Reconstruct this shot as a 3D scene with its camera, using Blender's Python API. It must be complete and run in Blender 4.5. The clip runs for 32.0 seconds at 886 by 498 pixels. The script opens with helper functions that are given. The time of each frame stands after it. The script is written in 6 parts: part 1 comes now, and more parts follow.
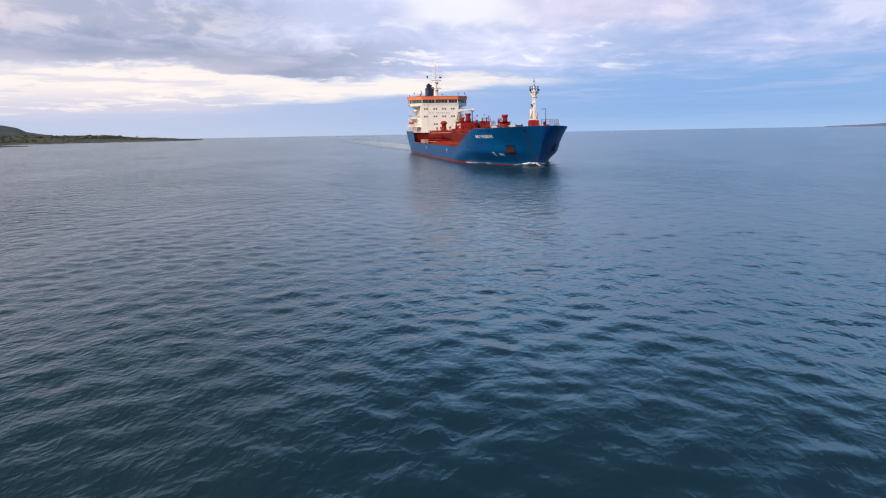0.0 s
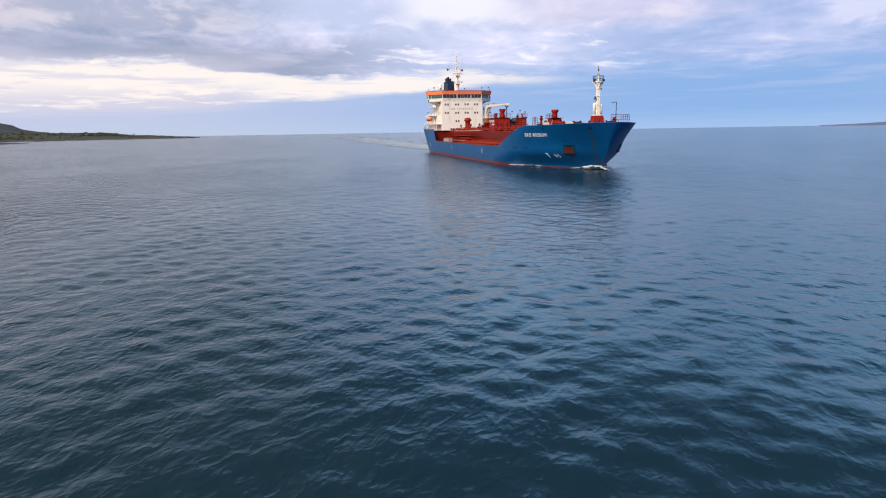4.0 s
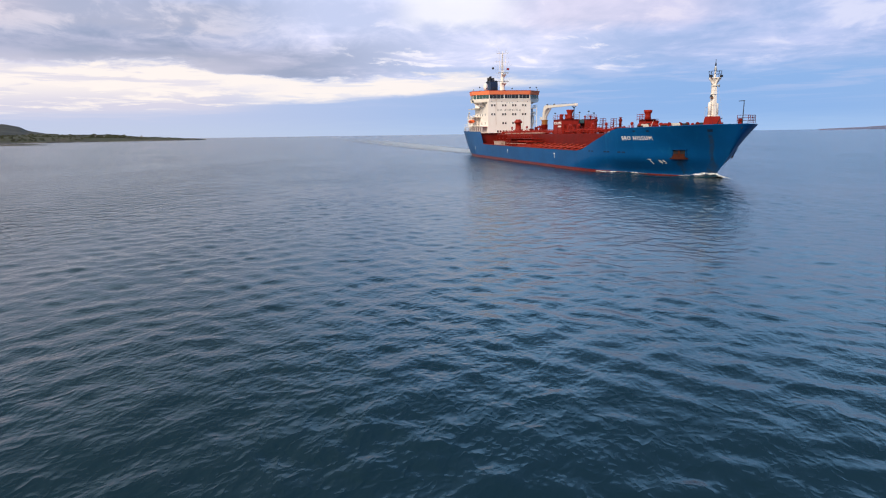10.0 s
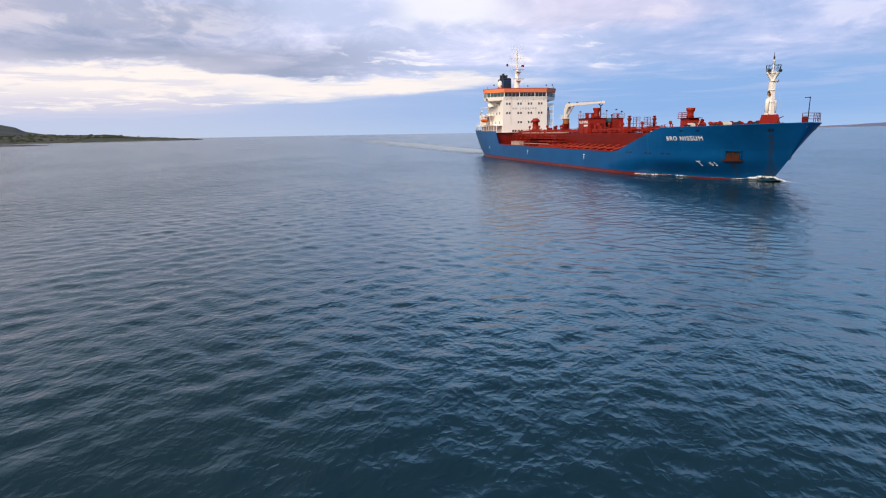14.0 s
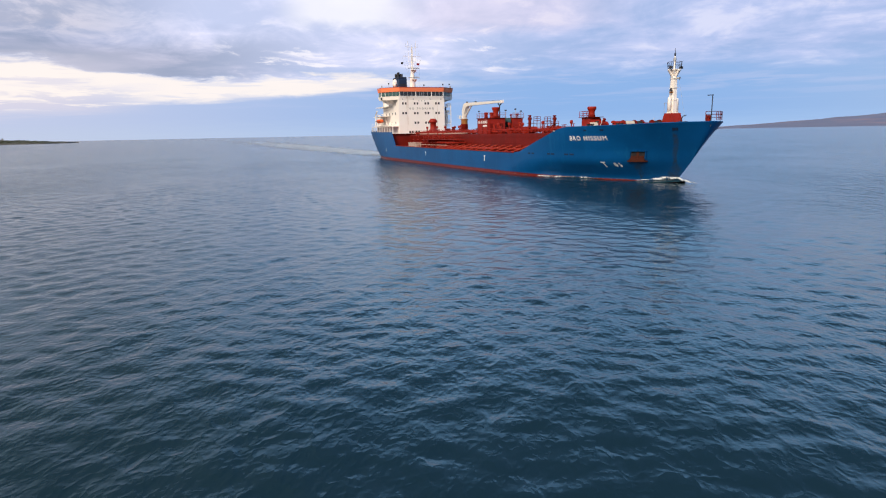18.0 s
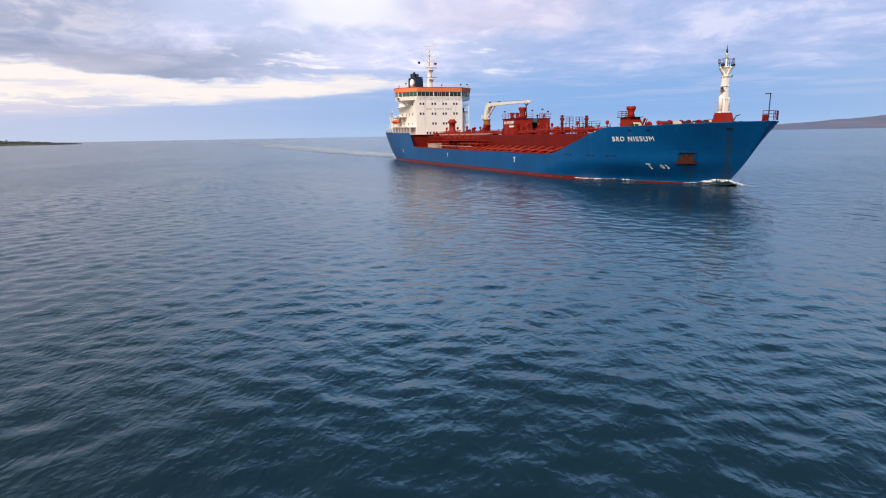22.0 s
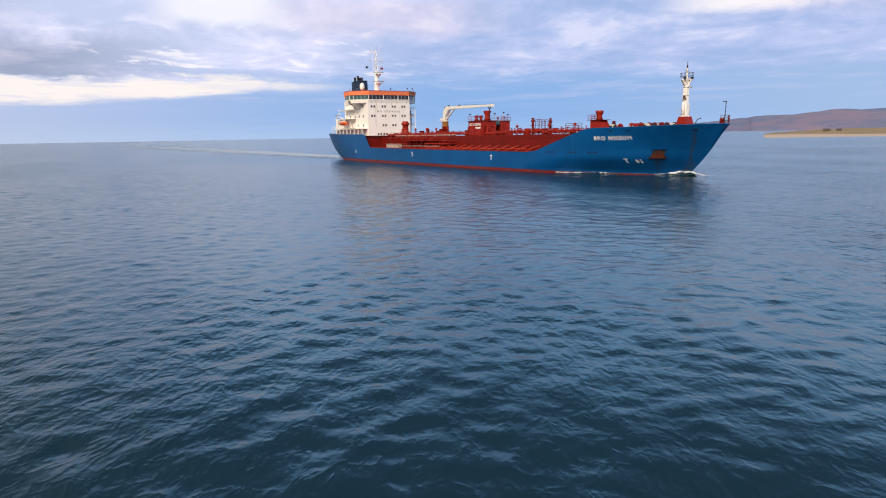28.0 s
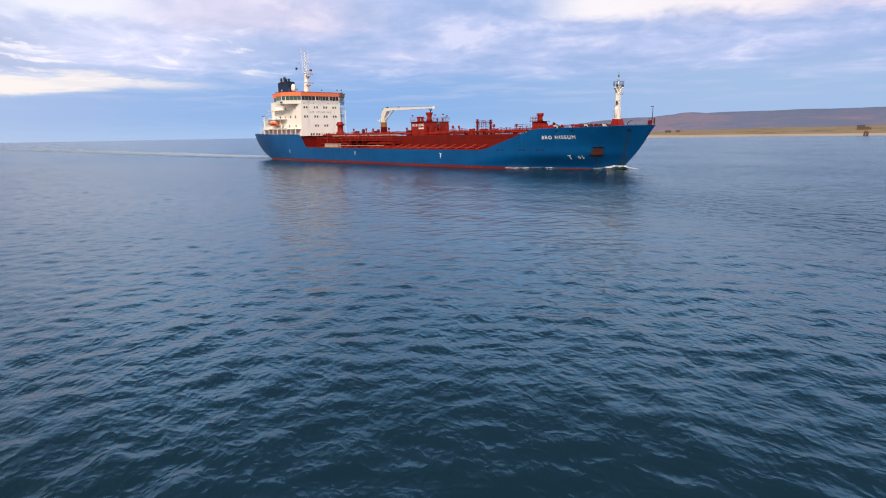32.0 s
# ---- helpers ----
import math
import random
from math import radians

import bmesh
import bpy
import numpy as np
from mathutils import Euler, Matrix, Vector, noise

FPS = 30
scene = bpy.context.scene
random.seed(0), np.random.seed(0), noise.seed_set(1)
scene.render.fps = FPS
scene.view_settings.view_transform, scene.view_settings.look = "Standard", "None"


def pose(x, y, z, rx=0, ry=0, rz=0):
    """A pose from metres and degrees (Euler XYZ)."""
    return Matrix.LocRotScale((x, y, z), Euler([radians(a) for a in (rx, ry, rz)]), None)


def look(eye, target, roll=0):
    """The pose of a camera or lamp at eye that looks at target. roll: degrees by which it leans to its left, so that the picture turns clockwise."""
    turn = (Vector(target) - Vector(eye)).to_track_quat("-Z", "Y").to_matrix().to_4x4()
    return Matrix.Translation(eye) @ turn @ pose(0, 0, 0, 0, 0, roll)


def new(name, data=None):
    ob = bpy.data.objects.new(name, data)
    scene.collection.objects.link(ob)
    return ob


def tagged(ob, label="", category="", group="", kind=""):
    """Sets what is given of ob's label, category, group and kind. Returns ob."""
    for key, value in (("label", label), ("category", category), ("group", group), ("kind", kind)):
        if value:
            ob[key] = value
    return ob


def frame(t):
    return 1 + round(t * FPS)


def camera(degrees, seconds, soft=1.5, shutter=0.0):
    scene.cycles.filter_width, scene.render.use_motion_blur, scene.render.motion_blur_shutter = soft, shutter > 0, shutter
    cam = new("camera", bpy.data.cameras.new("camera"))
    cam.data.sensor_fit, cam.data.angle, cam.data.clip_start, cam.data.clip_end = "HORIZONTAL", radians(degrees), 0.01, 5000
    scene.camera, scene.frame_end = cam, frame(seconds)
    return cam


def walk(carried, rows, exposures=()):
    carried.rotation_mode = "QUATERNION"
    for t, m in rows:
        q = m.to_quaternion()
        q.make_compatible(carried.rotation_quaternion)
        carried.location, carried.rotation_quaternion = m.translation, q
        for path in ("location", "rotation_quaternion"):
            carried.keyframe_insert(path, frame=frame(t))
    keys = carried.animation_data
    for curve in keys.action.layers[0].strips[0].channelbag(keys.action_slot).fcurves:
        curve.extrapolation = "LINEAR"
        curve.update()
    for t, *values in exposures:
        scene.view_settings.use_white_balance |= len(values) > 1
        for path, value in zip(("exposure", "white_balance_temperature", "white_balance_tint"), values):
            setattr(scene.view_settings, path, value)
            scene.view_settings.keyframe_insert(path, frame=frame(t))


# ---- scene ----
SHIP_SPEED = 6.2  # m/s along +x


def shot(x, y, z, heading, tilt, lean):
    a, p = radians(heading), radians(tilt)
    aim = (x + math.cos(a) * math.cos(p), y + math.sin(a) * math.cos(p), z + math.sin(p))
    return look((x, y, z), aim, lean)


cam = camera(72.0, 32.0, soft=1.15)
# seconds, place, heading, tilt, lean
FLIGHT = [
    (0.0, 180.96, -42.75, 6.55, 169.27, -10.78, -1.09),
    (0.5, 181.42, -43.96, 6.58, 169.57, -10.82, -1.08),
    (1.0, 181.92, -45.01, 6.61, 169.79, -10.84, -1.05),
    (1.5, 182.47, -45.83, 6.63, 169.72, -10.88, -1.03),
    (2.0, 183.06, -46.45, 6.64, 169.53, -10.91, -1.01),
    (2.5, 183.72, -46.92, 6.65, 169.22, -10.95, -1.00),
    (3.0, 184.40, -47.30, 6.64, 169.04, -10.96, -0.98),
    (3.5, 185.05, -47.69, 6.63, 168.84, -10.98, -0.97),
    (5.5, 187.57, -49.38, 6.47, 168.87, -10.87, -0.98),
    (6.0, 189.09, -50.33, 6.45, 168.89, -10.84, -0.97),
    (6.5, 190.83, -51.36, 6.44, 168.86, -10.83, -0.94),
    (7.0, 192.78, -52.47, 6.45, 168.84, -10.80, -0.91),
    (7.5, 194.94, -53.65, 6.47, 168.85, -10.77, -0.88),
    (8.0, 197.24, -54.87, 6.51, 168.83, -10.75, -0.85),
    (8.5, 199.67, -56.10, 6.55, 168.75, -10.74, -0.83),
    (9.0, 202.19, -57.26, 6.62, 168.77, -10.71, -0.82),
    (9.5, 204.71, -58.35, 6.69, 168.82, -10.71, -0.81),
    (10.0, 207.17, -59.34, 6.76, 168.83, -10.71, -0.82),
    (10.5, 209.53, -60.24, 6.83, 168.92, -10.72, -0.83),
    (11.0, 211.78, -61.06, 6.91, 168.98, -10.72, -0.84),
    (11.5, 213.87, -61.79, 6.99, 169.03, -10.72, -0.85),
    (12.0, 215.84, -62.37, 7.06, 169.08, -10.71, -0.87),
    (12.5, 217.67, -62.77, 7.11, 169.14, -10.72, -0.90),
    (13.0, 219.41, -63.00, 7.14, 169.15, -10.75, -0.93),
    (13.5, 221.13, -63.08, 7.15, 169.09, -10.78, -0.97),
    (15.5, 229.35, -61.61, 6.93, 163.72, -10.76, -1.09),
    (16.0, 231.43, -61.10, 6.88, 162.28, -10.76, -1.11),
    (16.5, 233.46, -60.62, 6.84, 160.92, -10.76, -1.13),
    (17.0, 235.41, -60.22, 6.81, 160.02, -10.76, -1.14),
    (17.5, 237.34, -59.87, 6.78, 159.49, -10.78, -1.14),
    (18.0, 239.26, -59.62, 6.77, 159.14, -10.79, -1.14),
    (18.5, 241.26, -59.46, 6.76, 158.95, -10.79, -1.12),
    (19.0, 243.33, -59.49, 6.75, 158.83, -10.79, -1.11),
    (19.5, 245.55, -59.70, 6.74, 158.79, -10.78, -1.09),
    (20.0, 247.92, -60.07, 6.73, 158.84, -10.77, -1.08),
    (20.5, 250.43, -60.58, 6.73, 158.91, -10.73, -1.07),
    (21.0, 253.07, -61.25, 6.71, 159.00, -10.70, -1.06),
    (21.5, 255.79, -62.09, 6.69, 159.05, -10.66, -1.06),
    (22.0, 258.68, -63.06, 6.66, 159.11, -10.63, -1.06),
    (22.5, 261.71, -64.19, 6.62, 158.71, -10.62, -1.08),
    (23.0, 264.84, -65.46, 6.58, 157.94, -10.61, -1.10),
    (23.5, 268.09, -66.82, 6.55, 156.69, -10.62, -1.12),
    (24.0, 271.38, -68.30, 6.52, 155.70, -10.61, -1.13),
    (24.5, 274.64, -69.92, 6.51, 155.12, -10.60, -1.14),
    (25.0, 277.86, -71.65, 6.50, 154.52, -10.57, -1.14),
    (25.5, 281.07, -73.44, 6.50, 153.75, -10.56, -1.14),
    (27.5, 294.19, -82.24, 6.56, 149.11, -10.57, -1.06),
    (28.0, 297.39, -84.55, 6.57, 148.44, -10.58, -1.03),
    (28.5, 300.53, -86.87, 6.58, 147.87, -10.61, -1.01),
    (29.0, 303.66, -89.15, 6.59, 147.12, -10.61, -0.99),
    (29.5, 306.74, -91.39, 6.60, 146.03, -10.61, -0.97),
    (30.0, 309.87, -93.55, 6.60, 144.70, -10.63, -0.97),
    (30.5, 312.99, -95.64, 6.61, 143.14, -10.63, -0.97),
    (31.0, 316.00, -97.66, 6.60, 141.20, -10.66, -0.99),
    (31.5, 318.87, -99.64, 6.59, 139.24, -10.66, -1.00),
    (32.0, 321.73, -101.59, 6.59, 137.74, -10.68, -1.02),
]
walk(cam, [(t, shot(*row)) for t, *row in FLIGHT])


# ---- nodes ----
class Net:
    """A small writer of node trees."""

    def __init__(self, tree):
        self.tree, self.nodes, self.links = tree, tree.nodes, tree.links

    def add(self, kind, **sets):
        n = self.nodes.new(kind)
        if "attribute_name" in sets:
            n.attribute_name = sets["attribute_name"]
        if "blend_type" in sets:
            n.blend_type = sets["blend_type"]
        if "data_type" in sets:
            n.data_type = sets["data_type"]
        if "interpolation_type" in sets:
            n.interpolation_type = sets["interpolation_type"]
        if "operation" in sets:
            n.operation = sets["operation"]
        if "rotation_type" in sets:
            n.rotation_type = sets["rotation_type"]
        if "sky_type" in sets:
            n.sky_type = sets["sky_type"]
        if "sun_disc" in sets:
            n.sun_disc = sets["sun_disc"]
        if "use_clamp" in sets:
            n.use_clamp = sets["use_clamp"]
        return n

    def put(self, socket, value):
        if isinstance(value, bpy.types.NodeSocket):
            self.links.new(value, socket)
        elif value is not None:
            socket.default_value = value

    def math(self, op, a, b=None, c=None, clamp=False):
        n = self.add("ShaderNodeMath", operation=op, use_clamp=clamp)
        for s, v in zip(n.inputs, (a, b, c)):
            self.put(s, v)
        return n.outputs[0]

    def mix(self, fac, a, b, blend="MIX"):
        n = self.add("ShaderNodeMix", data_type="RGBA", blend_type=blend)
        self.put(n.inputs[0], fac)
        self.put(n.inputs[6], a if not isinstance(a, tuple) else (*a, 1)[:4])
        self.put(n.inputs[7], b if not isinstance(b, tuple) else (*b, 1)[:4])
        return n.outputs[2]

    def step(self, value, lo, hi, smooth=True):
        n = self.add("ShaderNodeMapRange", interpolation_type="SMOOTHSTEP" if smooth else "LINEAR")
        self.put(n.inputs[0], value)
        self.put(n.inputs[1], lo)
        self.put(n.inputs[2], hi)
        return n.outputs[0]

    def curve(self, value, pts):
        """A line through the points (x, y), level beyond both ends."""
        total = pts[0][1]
        for (x0, y0), (x1, y1) in zip(pts, pts[1:]):
            total = self.math("MULTIPLY_ADD", self.step(value, x0, x1, False), y1 - y0, total)
        return total

    def window(self, value, a, b, c, d):
        return self.math("MULTIPLY", self.step(value, a, b), self.math("SUBTRACT", 1.0, self.step(value, c, d)))

    def noise(self, vector, scale, detail=4.0, rough=0.55, distort=0.0):
        n = self.add("ShaderNodeTexNoise")
        self.put(n.inputs["Vector"], vector)
        self.put(n.inputs["Scale"], scale)
        self.put(n.inputs["Detail"], detail)
        self.put(n.inputs["Roughness"], rough)
        self.put(n.inputs["Distortion"], distort)
        return n.outputs["Fac"]

    def vec(self, x, y, z):
        n = self.add("ShaderNodeCombineXYZ")
        for s, v in zip(n.inputs, (x, y, z)):
            self.put(s, v)
        return n.outputs[0]

    def split(self, v):
        n = self.add("ShaderNodeSeparateXYZ")
        self.put(n.inputs[0], v)
        return n.outputs

    def scaled(self, v, s):
        n = self.add("ShaderNodeVectorMath", operation="MULTIPLY")
        self.put(n.inputs[0], v)
        n.inputs[1].default_value = s
        return n.outputs[0]

    def ramp(self, fac, stops):
        n = self.add("ShaderNodeValToRGB")
        while len(n.color_ramp.elements) < len(stops):
            n.color_ramp.elements.new(0.5)
        for e, (p, c) in zip(n.color_ramp.elements, stops):
            e.position, e.color = p, (*c, 1)
        self.put(n.inputs[0], fac)
        return n.outputs[0]


# ---- sky and sun ----
SUN_ELEVATION, SUN_HEADING = 35.0, -52.0
world = bpy.data.worlds.new("evening_sky")
scene.world = world
world.use_nodes = True
world.node_tree.nodes.clear()
w = Net(world.node_tree)
way = w.add("ShaderNodeTexCoord").outputs["Generated"]
wx, wy, wz = w.split(way)
heading = w.math("ADD", w.math("MULTIPLY", w.math("ARCTAN2", w.math("MULTIPLY", wy, -1.0), w.math("MULTIPLY", wx, -1.0)), 57.29578), 180.0)
height = w.math("MULTIPLY", w.math("ARCSINE", wz), 57.29578)
air = w.add("ShaderNodeTexSky", sky_type="NISHITA", sun_disc=False)
air.sun_elevation, air.sun_rotation = radians(SUN_ELEVATION), radians(90 - SUN_HEADING)
air.air_density, air.dust_density, air.ozone_density = 1.0, 0.6, 2.0
clear = w.mix(1.0, air.outputs[0], (0.1, 0.1, 0.1), "MULTIPLY")
# cloud noise on a level sheet overhead, so that it draws out towards the horizon
sheet = w.math("DIVIDE", 1.0, w.math("ADD", w.math("MAXIMUM", wz, 0.0), 0.06))
flat = w.vec(w.math("MULTIPLY", heading, 0.072), w.math("MULTIPLY", height, 0.26), 0.0)
n_big = w.noise(flat, 1.0, 5.0, 0.55, 0.25)
n_lump = w.noise(w.vec(w.math("MULTIPLY", heading, 0.085), w.math("MULTIPLY", sheet, 0.85), 5.3), 1.0, 6.0, 0.58, 0.35)
n_fine = w.noise(w.vec(w.math("MULTIPLY", heading, 0.22), w.math("MULTIPLY", sheet, 1.35), 3.7), 1.0, 5.0, 0.6, 0.4)
n_wisp = w.noise(w.vec(w.math("MULTIPLY", heading, 0.13), w.math("MULTIPLY", sheet, 1.5), 8.1), 1.0, 5.0, 0.58, 0.5)
n_two = w.math("ADD", w.math("MULTIPLY", n_lump, 0.62), w.math("MULTIPLY", n_fine, 0.38))
ragged = w.math("ADD", height, w.math("ADD", w.math("MULTIPLY", w.math("SUBTRACT", n_lump, 0.5), 2.6), w.math("MULTIPLY", w.math("SUBTRACT", n_fine, 0.5), 1.8)))
# low clear band over the horizon: deeper blue ahead, paler to the west
west = w.step(heading, 146.0, 202.0)
low = w.mix(west, w.mix(w.step(heading, 112.0, 140.0), (0.38, 0.53, 0.80), (0.28, 0.47, 0.82)), (0.55, 0.61, 0.82))
haze = w.mix(west, (0.38, 0.56, 0.86), (0.56, 0.63, 0.80))
low = w.mix(w.step(w.math("ADD", height, w.math("MULTIPLY", n_fine, 1.2)), 0.2, 2.6), haze, low)
# faint lavender streaks in the clear band
low = w.mix(w.math("MULTIPLY", w.math("MULTIPLY", w.step(n_wisp, 0.48, 0.66), w.step(height, 1.6, 3.8)), 0.4), low, (0.53, 0.60, 0.86))
# the cloud deck: blue-grey undersides, lavender body, white tops
pale = w.window(heading, 146.0, 164.0, 180.0, 190.0)
under = w.mix(pale, (0.37, 0.50, 0.80), (0.58, 0.65, 0.90))
body = w.mix(pale, (0.55, 0.625, 0.92), (0.79, 0.81, 1.05))
deck = w.mix(w.step(n_two, 0.40, 0.60), under, body)
lit = w.math("MULTIPLY", w.step(n_lump, 0.50, 0.60), w.step(n_fine, 0.46, 0.66))
deck = w.mix(w.math("MULTIPLY", lit, w.math("ADD", 0.40, w.math("MULTIPLY", pale, 0.5))), deck, (0.94, 0.92, 1.04))
floor_at = w.curve(heading, [(120.0, 4.4), (146.0, 4.8), (158.0, 4.6), (168.0, 4.3), (182.0, 3.8), (192.0, 3.2)])
above = w.math("SUBTRACT", ragged, floor_at)
sky_col = w.mix(w.step(above, -0.9, 2.2), low, deck)
# grey bank in the west with a lighter, rosier shoulder above it
gap_top = w.curve(heading, [(156.0, 4.4), (166.0, 5.0), (174.0, 5.0), (179.6, 4.6), (184.0, 4.7), (188.0, 5.2), (192.0, 5.7), (206.0, 5.8)])
gap_low = w.curve(heading, [(164.0, 4.1), (172.0, 3.4), (183.0, 2.9), (189.0, 2.4), (206.0, 2.1)])
soft_edge = w.math("ADD", height, w.math("ADD", w.math("MULTIPLY", w.math("SUBTRACT", n_lump, 0.5), 2.2), w.math("MULTIPLY", w.math("SUBTRACT", n_fine, 0.5), 2.2)))
over_gap = w.math("SUBTRACT", soft_edge, gap_top)
bank = w.math("MULTIPLY", w.math("MULTIPLY", w.step(over_gap, -0.15, 0.35), w.math("SUBTRACT", 1.0, w.step(over_gap, 1.6, 4.6))), w.step(heading, 166.0, 184.0))
bank_col = w.mix(w.step(n_two, 0.42, 0.62), (0.33, 0.385, 0.54), (0.48, 0.50, 0.66))
sky_col = w.mix(w.math("MULTIPLY", bank, 0.95), sky_col, bank_col)
shoulder = w.math("MULTIPLY", w.window(soft_edge, 7.6, 9.0, 10.2, 12.0), w.step(heading, 178.0, 190.0))
sky_col = w.mix(w.math("MULTIPLY", shoulder, 0.75), sky_col, w.mix(w.step(n_fine, 0.42, 0.6), (0.46, 0.48, 0.61), (0.74, 0.70, 0.78)))
# lavender veil under the western gap
veil = w.math("MULTIPLY", w.window(w.math("SUBTRACT", w.math("MULTIPLY_ADD", w.math("SUBTRACT", n_fine, 0.5), 1.6, height), gap_low), -1.0, 0.5, 3.0, 5.0), w.step(heading, 181.0, 192.0))
sky_col = w.mix(w.math("MULTIPLY", veil, 0.8), sky_col, (0.74, 0.70, 0.81))
# bright gap below the bank, barred with thin grey, and its tail ahead
gap = w.math("MULTIPLY", w.step(w.math("SUBTRACT", height, w.math("ADD", gap_low, w.math("MULTIPLY", w.math("SUBTRACT", n_fine, 0.5), 1.1))), -0.25, 0.3), w.math("SUBTRACT", 1.0, w.step(over_gap, -0.3, 0.25)))
gap = w.math("MULTIPLY", gap, w.step(w.math("MULTIPLY_ADD", w.math("SUBTRACT", n_fine, 0.5), 30.0, heading), 152.0, 168.0))
bars = w.math("MULTIPLY", w.step(n_wisp, 0.50, 0.62), w.curve(heading, [(170.0, 0.2), (184.0, 0.4), (192.0, 0.65)]))
lowbar = w.math("MULTIPLY", w.math("SUBTRACT", 1.0, w.step(w.math("SUBTRACT", height, gap_low), 0.2, 2.4)), w.step(heading, 182.0, 188.0))
gap = w.math("MULTIPLY", gap, w.math("SUBTRACT", 1.0, w.math("MAXIMUM", bars, w.math("MULTIPLY", lowbar, w.step(n_fine, 0.40, 0.54)))))
sky_col = w.mix(w.math("MULTIPLY", gap, 0.92), sky_col, (1.04, 0.95, 0.90))
# small lit puffs over the tail of the gap
puff = w.math("MULTIPLY", w.math("MULTIPLY", w.window(height, 4.6, 5.4, 8.2, 10.5), w.window(heading, 148.0, 158.0, 174.0, 182.0)), w.math("MULTIPLY", w.step(n_fine, 0.52, 0.62), w.step(n_wisp, 0.44, 0.56)))
sky_col = w.mix(w.math("MULTIPLY", puff, 0.85), sky_col, (0.98, 0.95, 1.02))
# a broad white patch high ahead
patch = w.math("MULTIPLY", w.window(ragged, 8.4, 9.8, 12.0, 14.0), w.window(heading, 160.0, 165.0, 170.0, 174.0))
sky_col = w.mix(w.math("MULTIPLY", patch, 0.8), sky_col, (0.98, 0.97, 1.05))
# a second bright break higher up in the north
brk = w.math("MULTIPLY", w.window(ragged, 9.0, 10.2, 12.0, 13.5), w.window(heading, 100.0, 112.0, 124.0, 131.0))
sky_col = w.mix(w.math("MULTIPLY", brk, 0.85), sky_col, (1.05, 0.99, 0.99))
# rosy tint in the north and ahead, high up, and in the far west
rosy = w.math("ADD", w.math("ADD", w.math("SUBTRACT", 1.0, w.step(heading, 100.0, 130.0)), w.step(heading, 198.0, 206.0)), w.math("MULTIPLY", w.window(heading, 140.0, 150.0, 158.0, 166.0), 0.8))
rose = w.math("MULTIPLY", w.window(ragged, 8.0, 9.6, 13.0, 16.0), rosy)
sky_col = w.mix(w.math("MULTIPLY", rose, 0.4), sky_col, (0.90, 0.74, 0.82))
# overhead, out of view: thin cloud with clear blue air between, greyer in the west
west_up = w.step(heading, 164.0, 196.0)
# low band made over-bright to light the sea, higher sky dimmed for near water
thin = w.mix(west_up, (1.12, 2.3, 3.75), (0.72, 1.0, 1.24))
gapc = w.mix(west_up, (0.88, 1.95, 3.42), (0.57, 0.84, 1.11))
over = w.mix(w.step(n_big, 0.36, 0.62), w.mix(0.25, gapc, clear), thin)
high = w.mix(w.step(n_big, 0.36, 0.62), w.mix(0.5, clear, (0.026, 0.09, 0.25)), w.mix(west_up, (0.036, 0.115, 0.28), (0.165, 0.205, 0.19)))
over = w.mix(w.step(height, 10.0, 27.5), over, high)
sky_col = w.mix(w.step(height, 11.0, 18.0), sky_col, over)
# unseen sky in the south and east, dulled with grey to cut fill light
south = w.window(heading, 226.0, 260.0, 340.0, 360.0)
sky_col = w.mix(w.math("MULTIPLY", south, 0.85), sky_col, w.mix(w.step(n_two, 0.4, 0.6), (0.22, 0.26, 0.34), (0.34, 0.37, 0.43)))
back = w.add("ShaderNodeBackground")
w.put(back.inputs[0], sky_col)
back.inputs[1].default_value = 1.0
w.links.new(back.outputs[0], w.add("ShaderNodeOutputWorld").inputs[0])

sun = new("sun", bpy.data.lights.new("sun", "SUN"))
sun.data.energy, sun.data.angle, sun.data.color = 4.3, radians(30), (1.0, 0.84, 0.66)
ce = math.cos(radians(SUN_ELEVATION))
toward = Vector((math.cos(radians(SUN_HEADING)) * ce, math.sin(radians(SUN_HEADING)) * ce, math.sin(radians(SUN_ELEVATION))))
sun.matrix_world = look(toward * 200 + Vector((200, -60, 0)), (200, -60, 0))


# ---- materials ----
def material(name):
    m = bpy.data.materials.new(name)
    m.use_nodes = True
    m.node_tree.nodes.clear()
    n = Net(m.node_tree)
    out = n.add("ShaderNodeOutputMaterial")
    b = n.add("ShaderNodeBsdfPrincipled")
    n.links.new(b.outputs[0], out.inputs[0])
    return m, n, b, out


def bump(n, b, height, strength, distance):
    k = n.add("ShaderNodeBump")
    k.inputs["Strength"].default_value, k.inputs["Distance"].default_value = strength, distance
    n.put(k.inputs["Height"], height)
    n.put(b.inputs["Normal"], k.outputs[0])


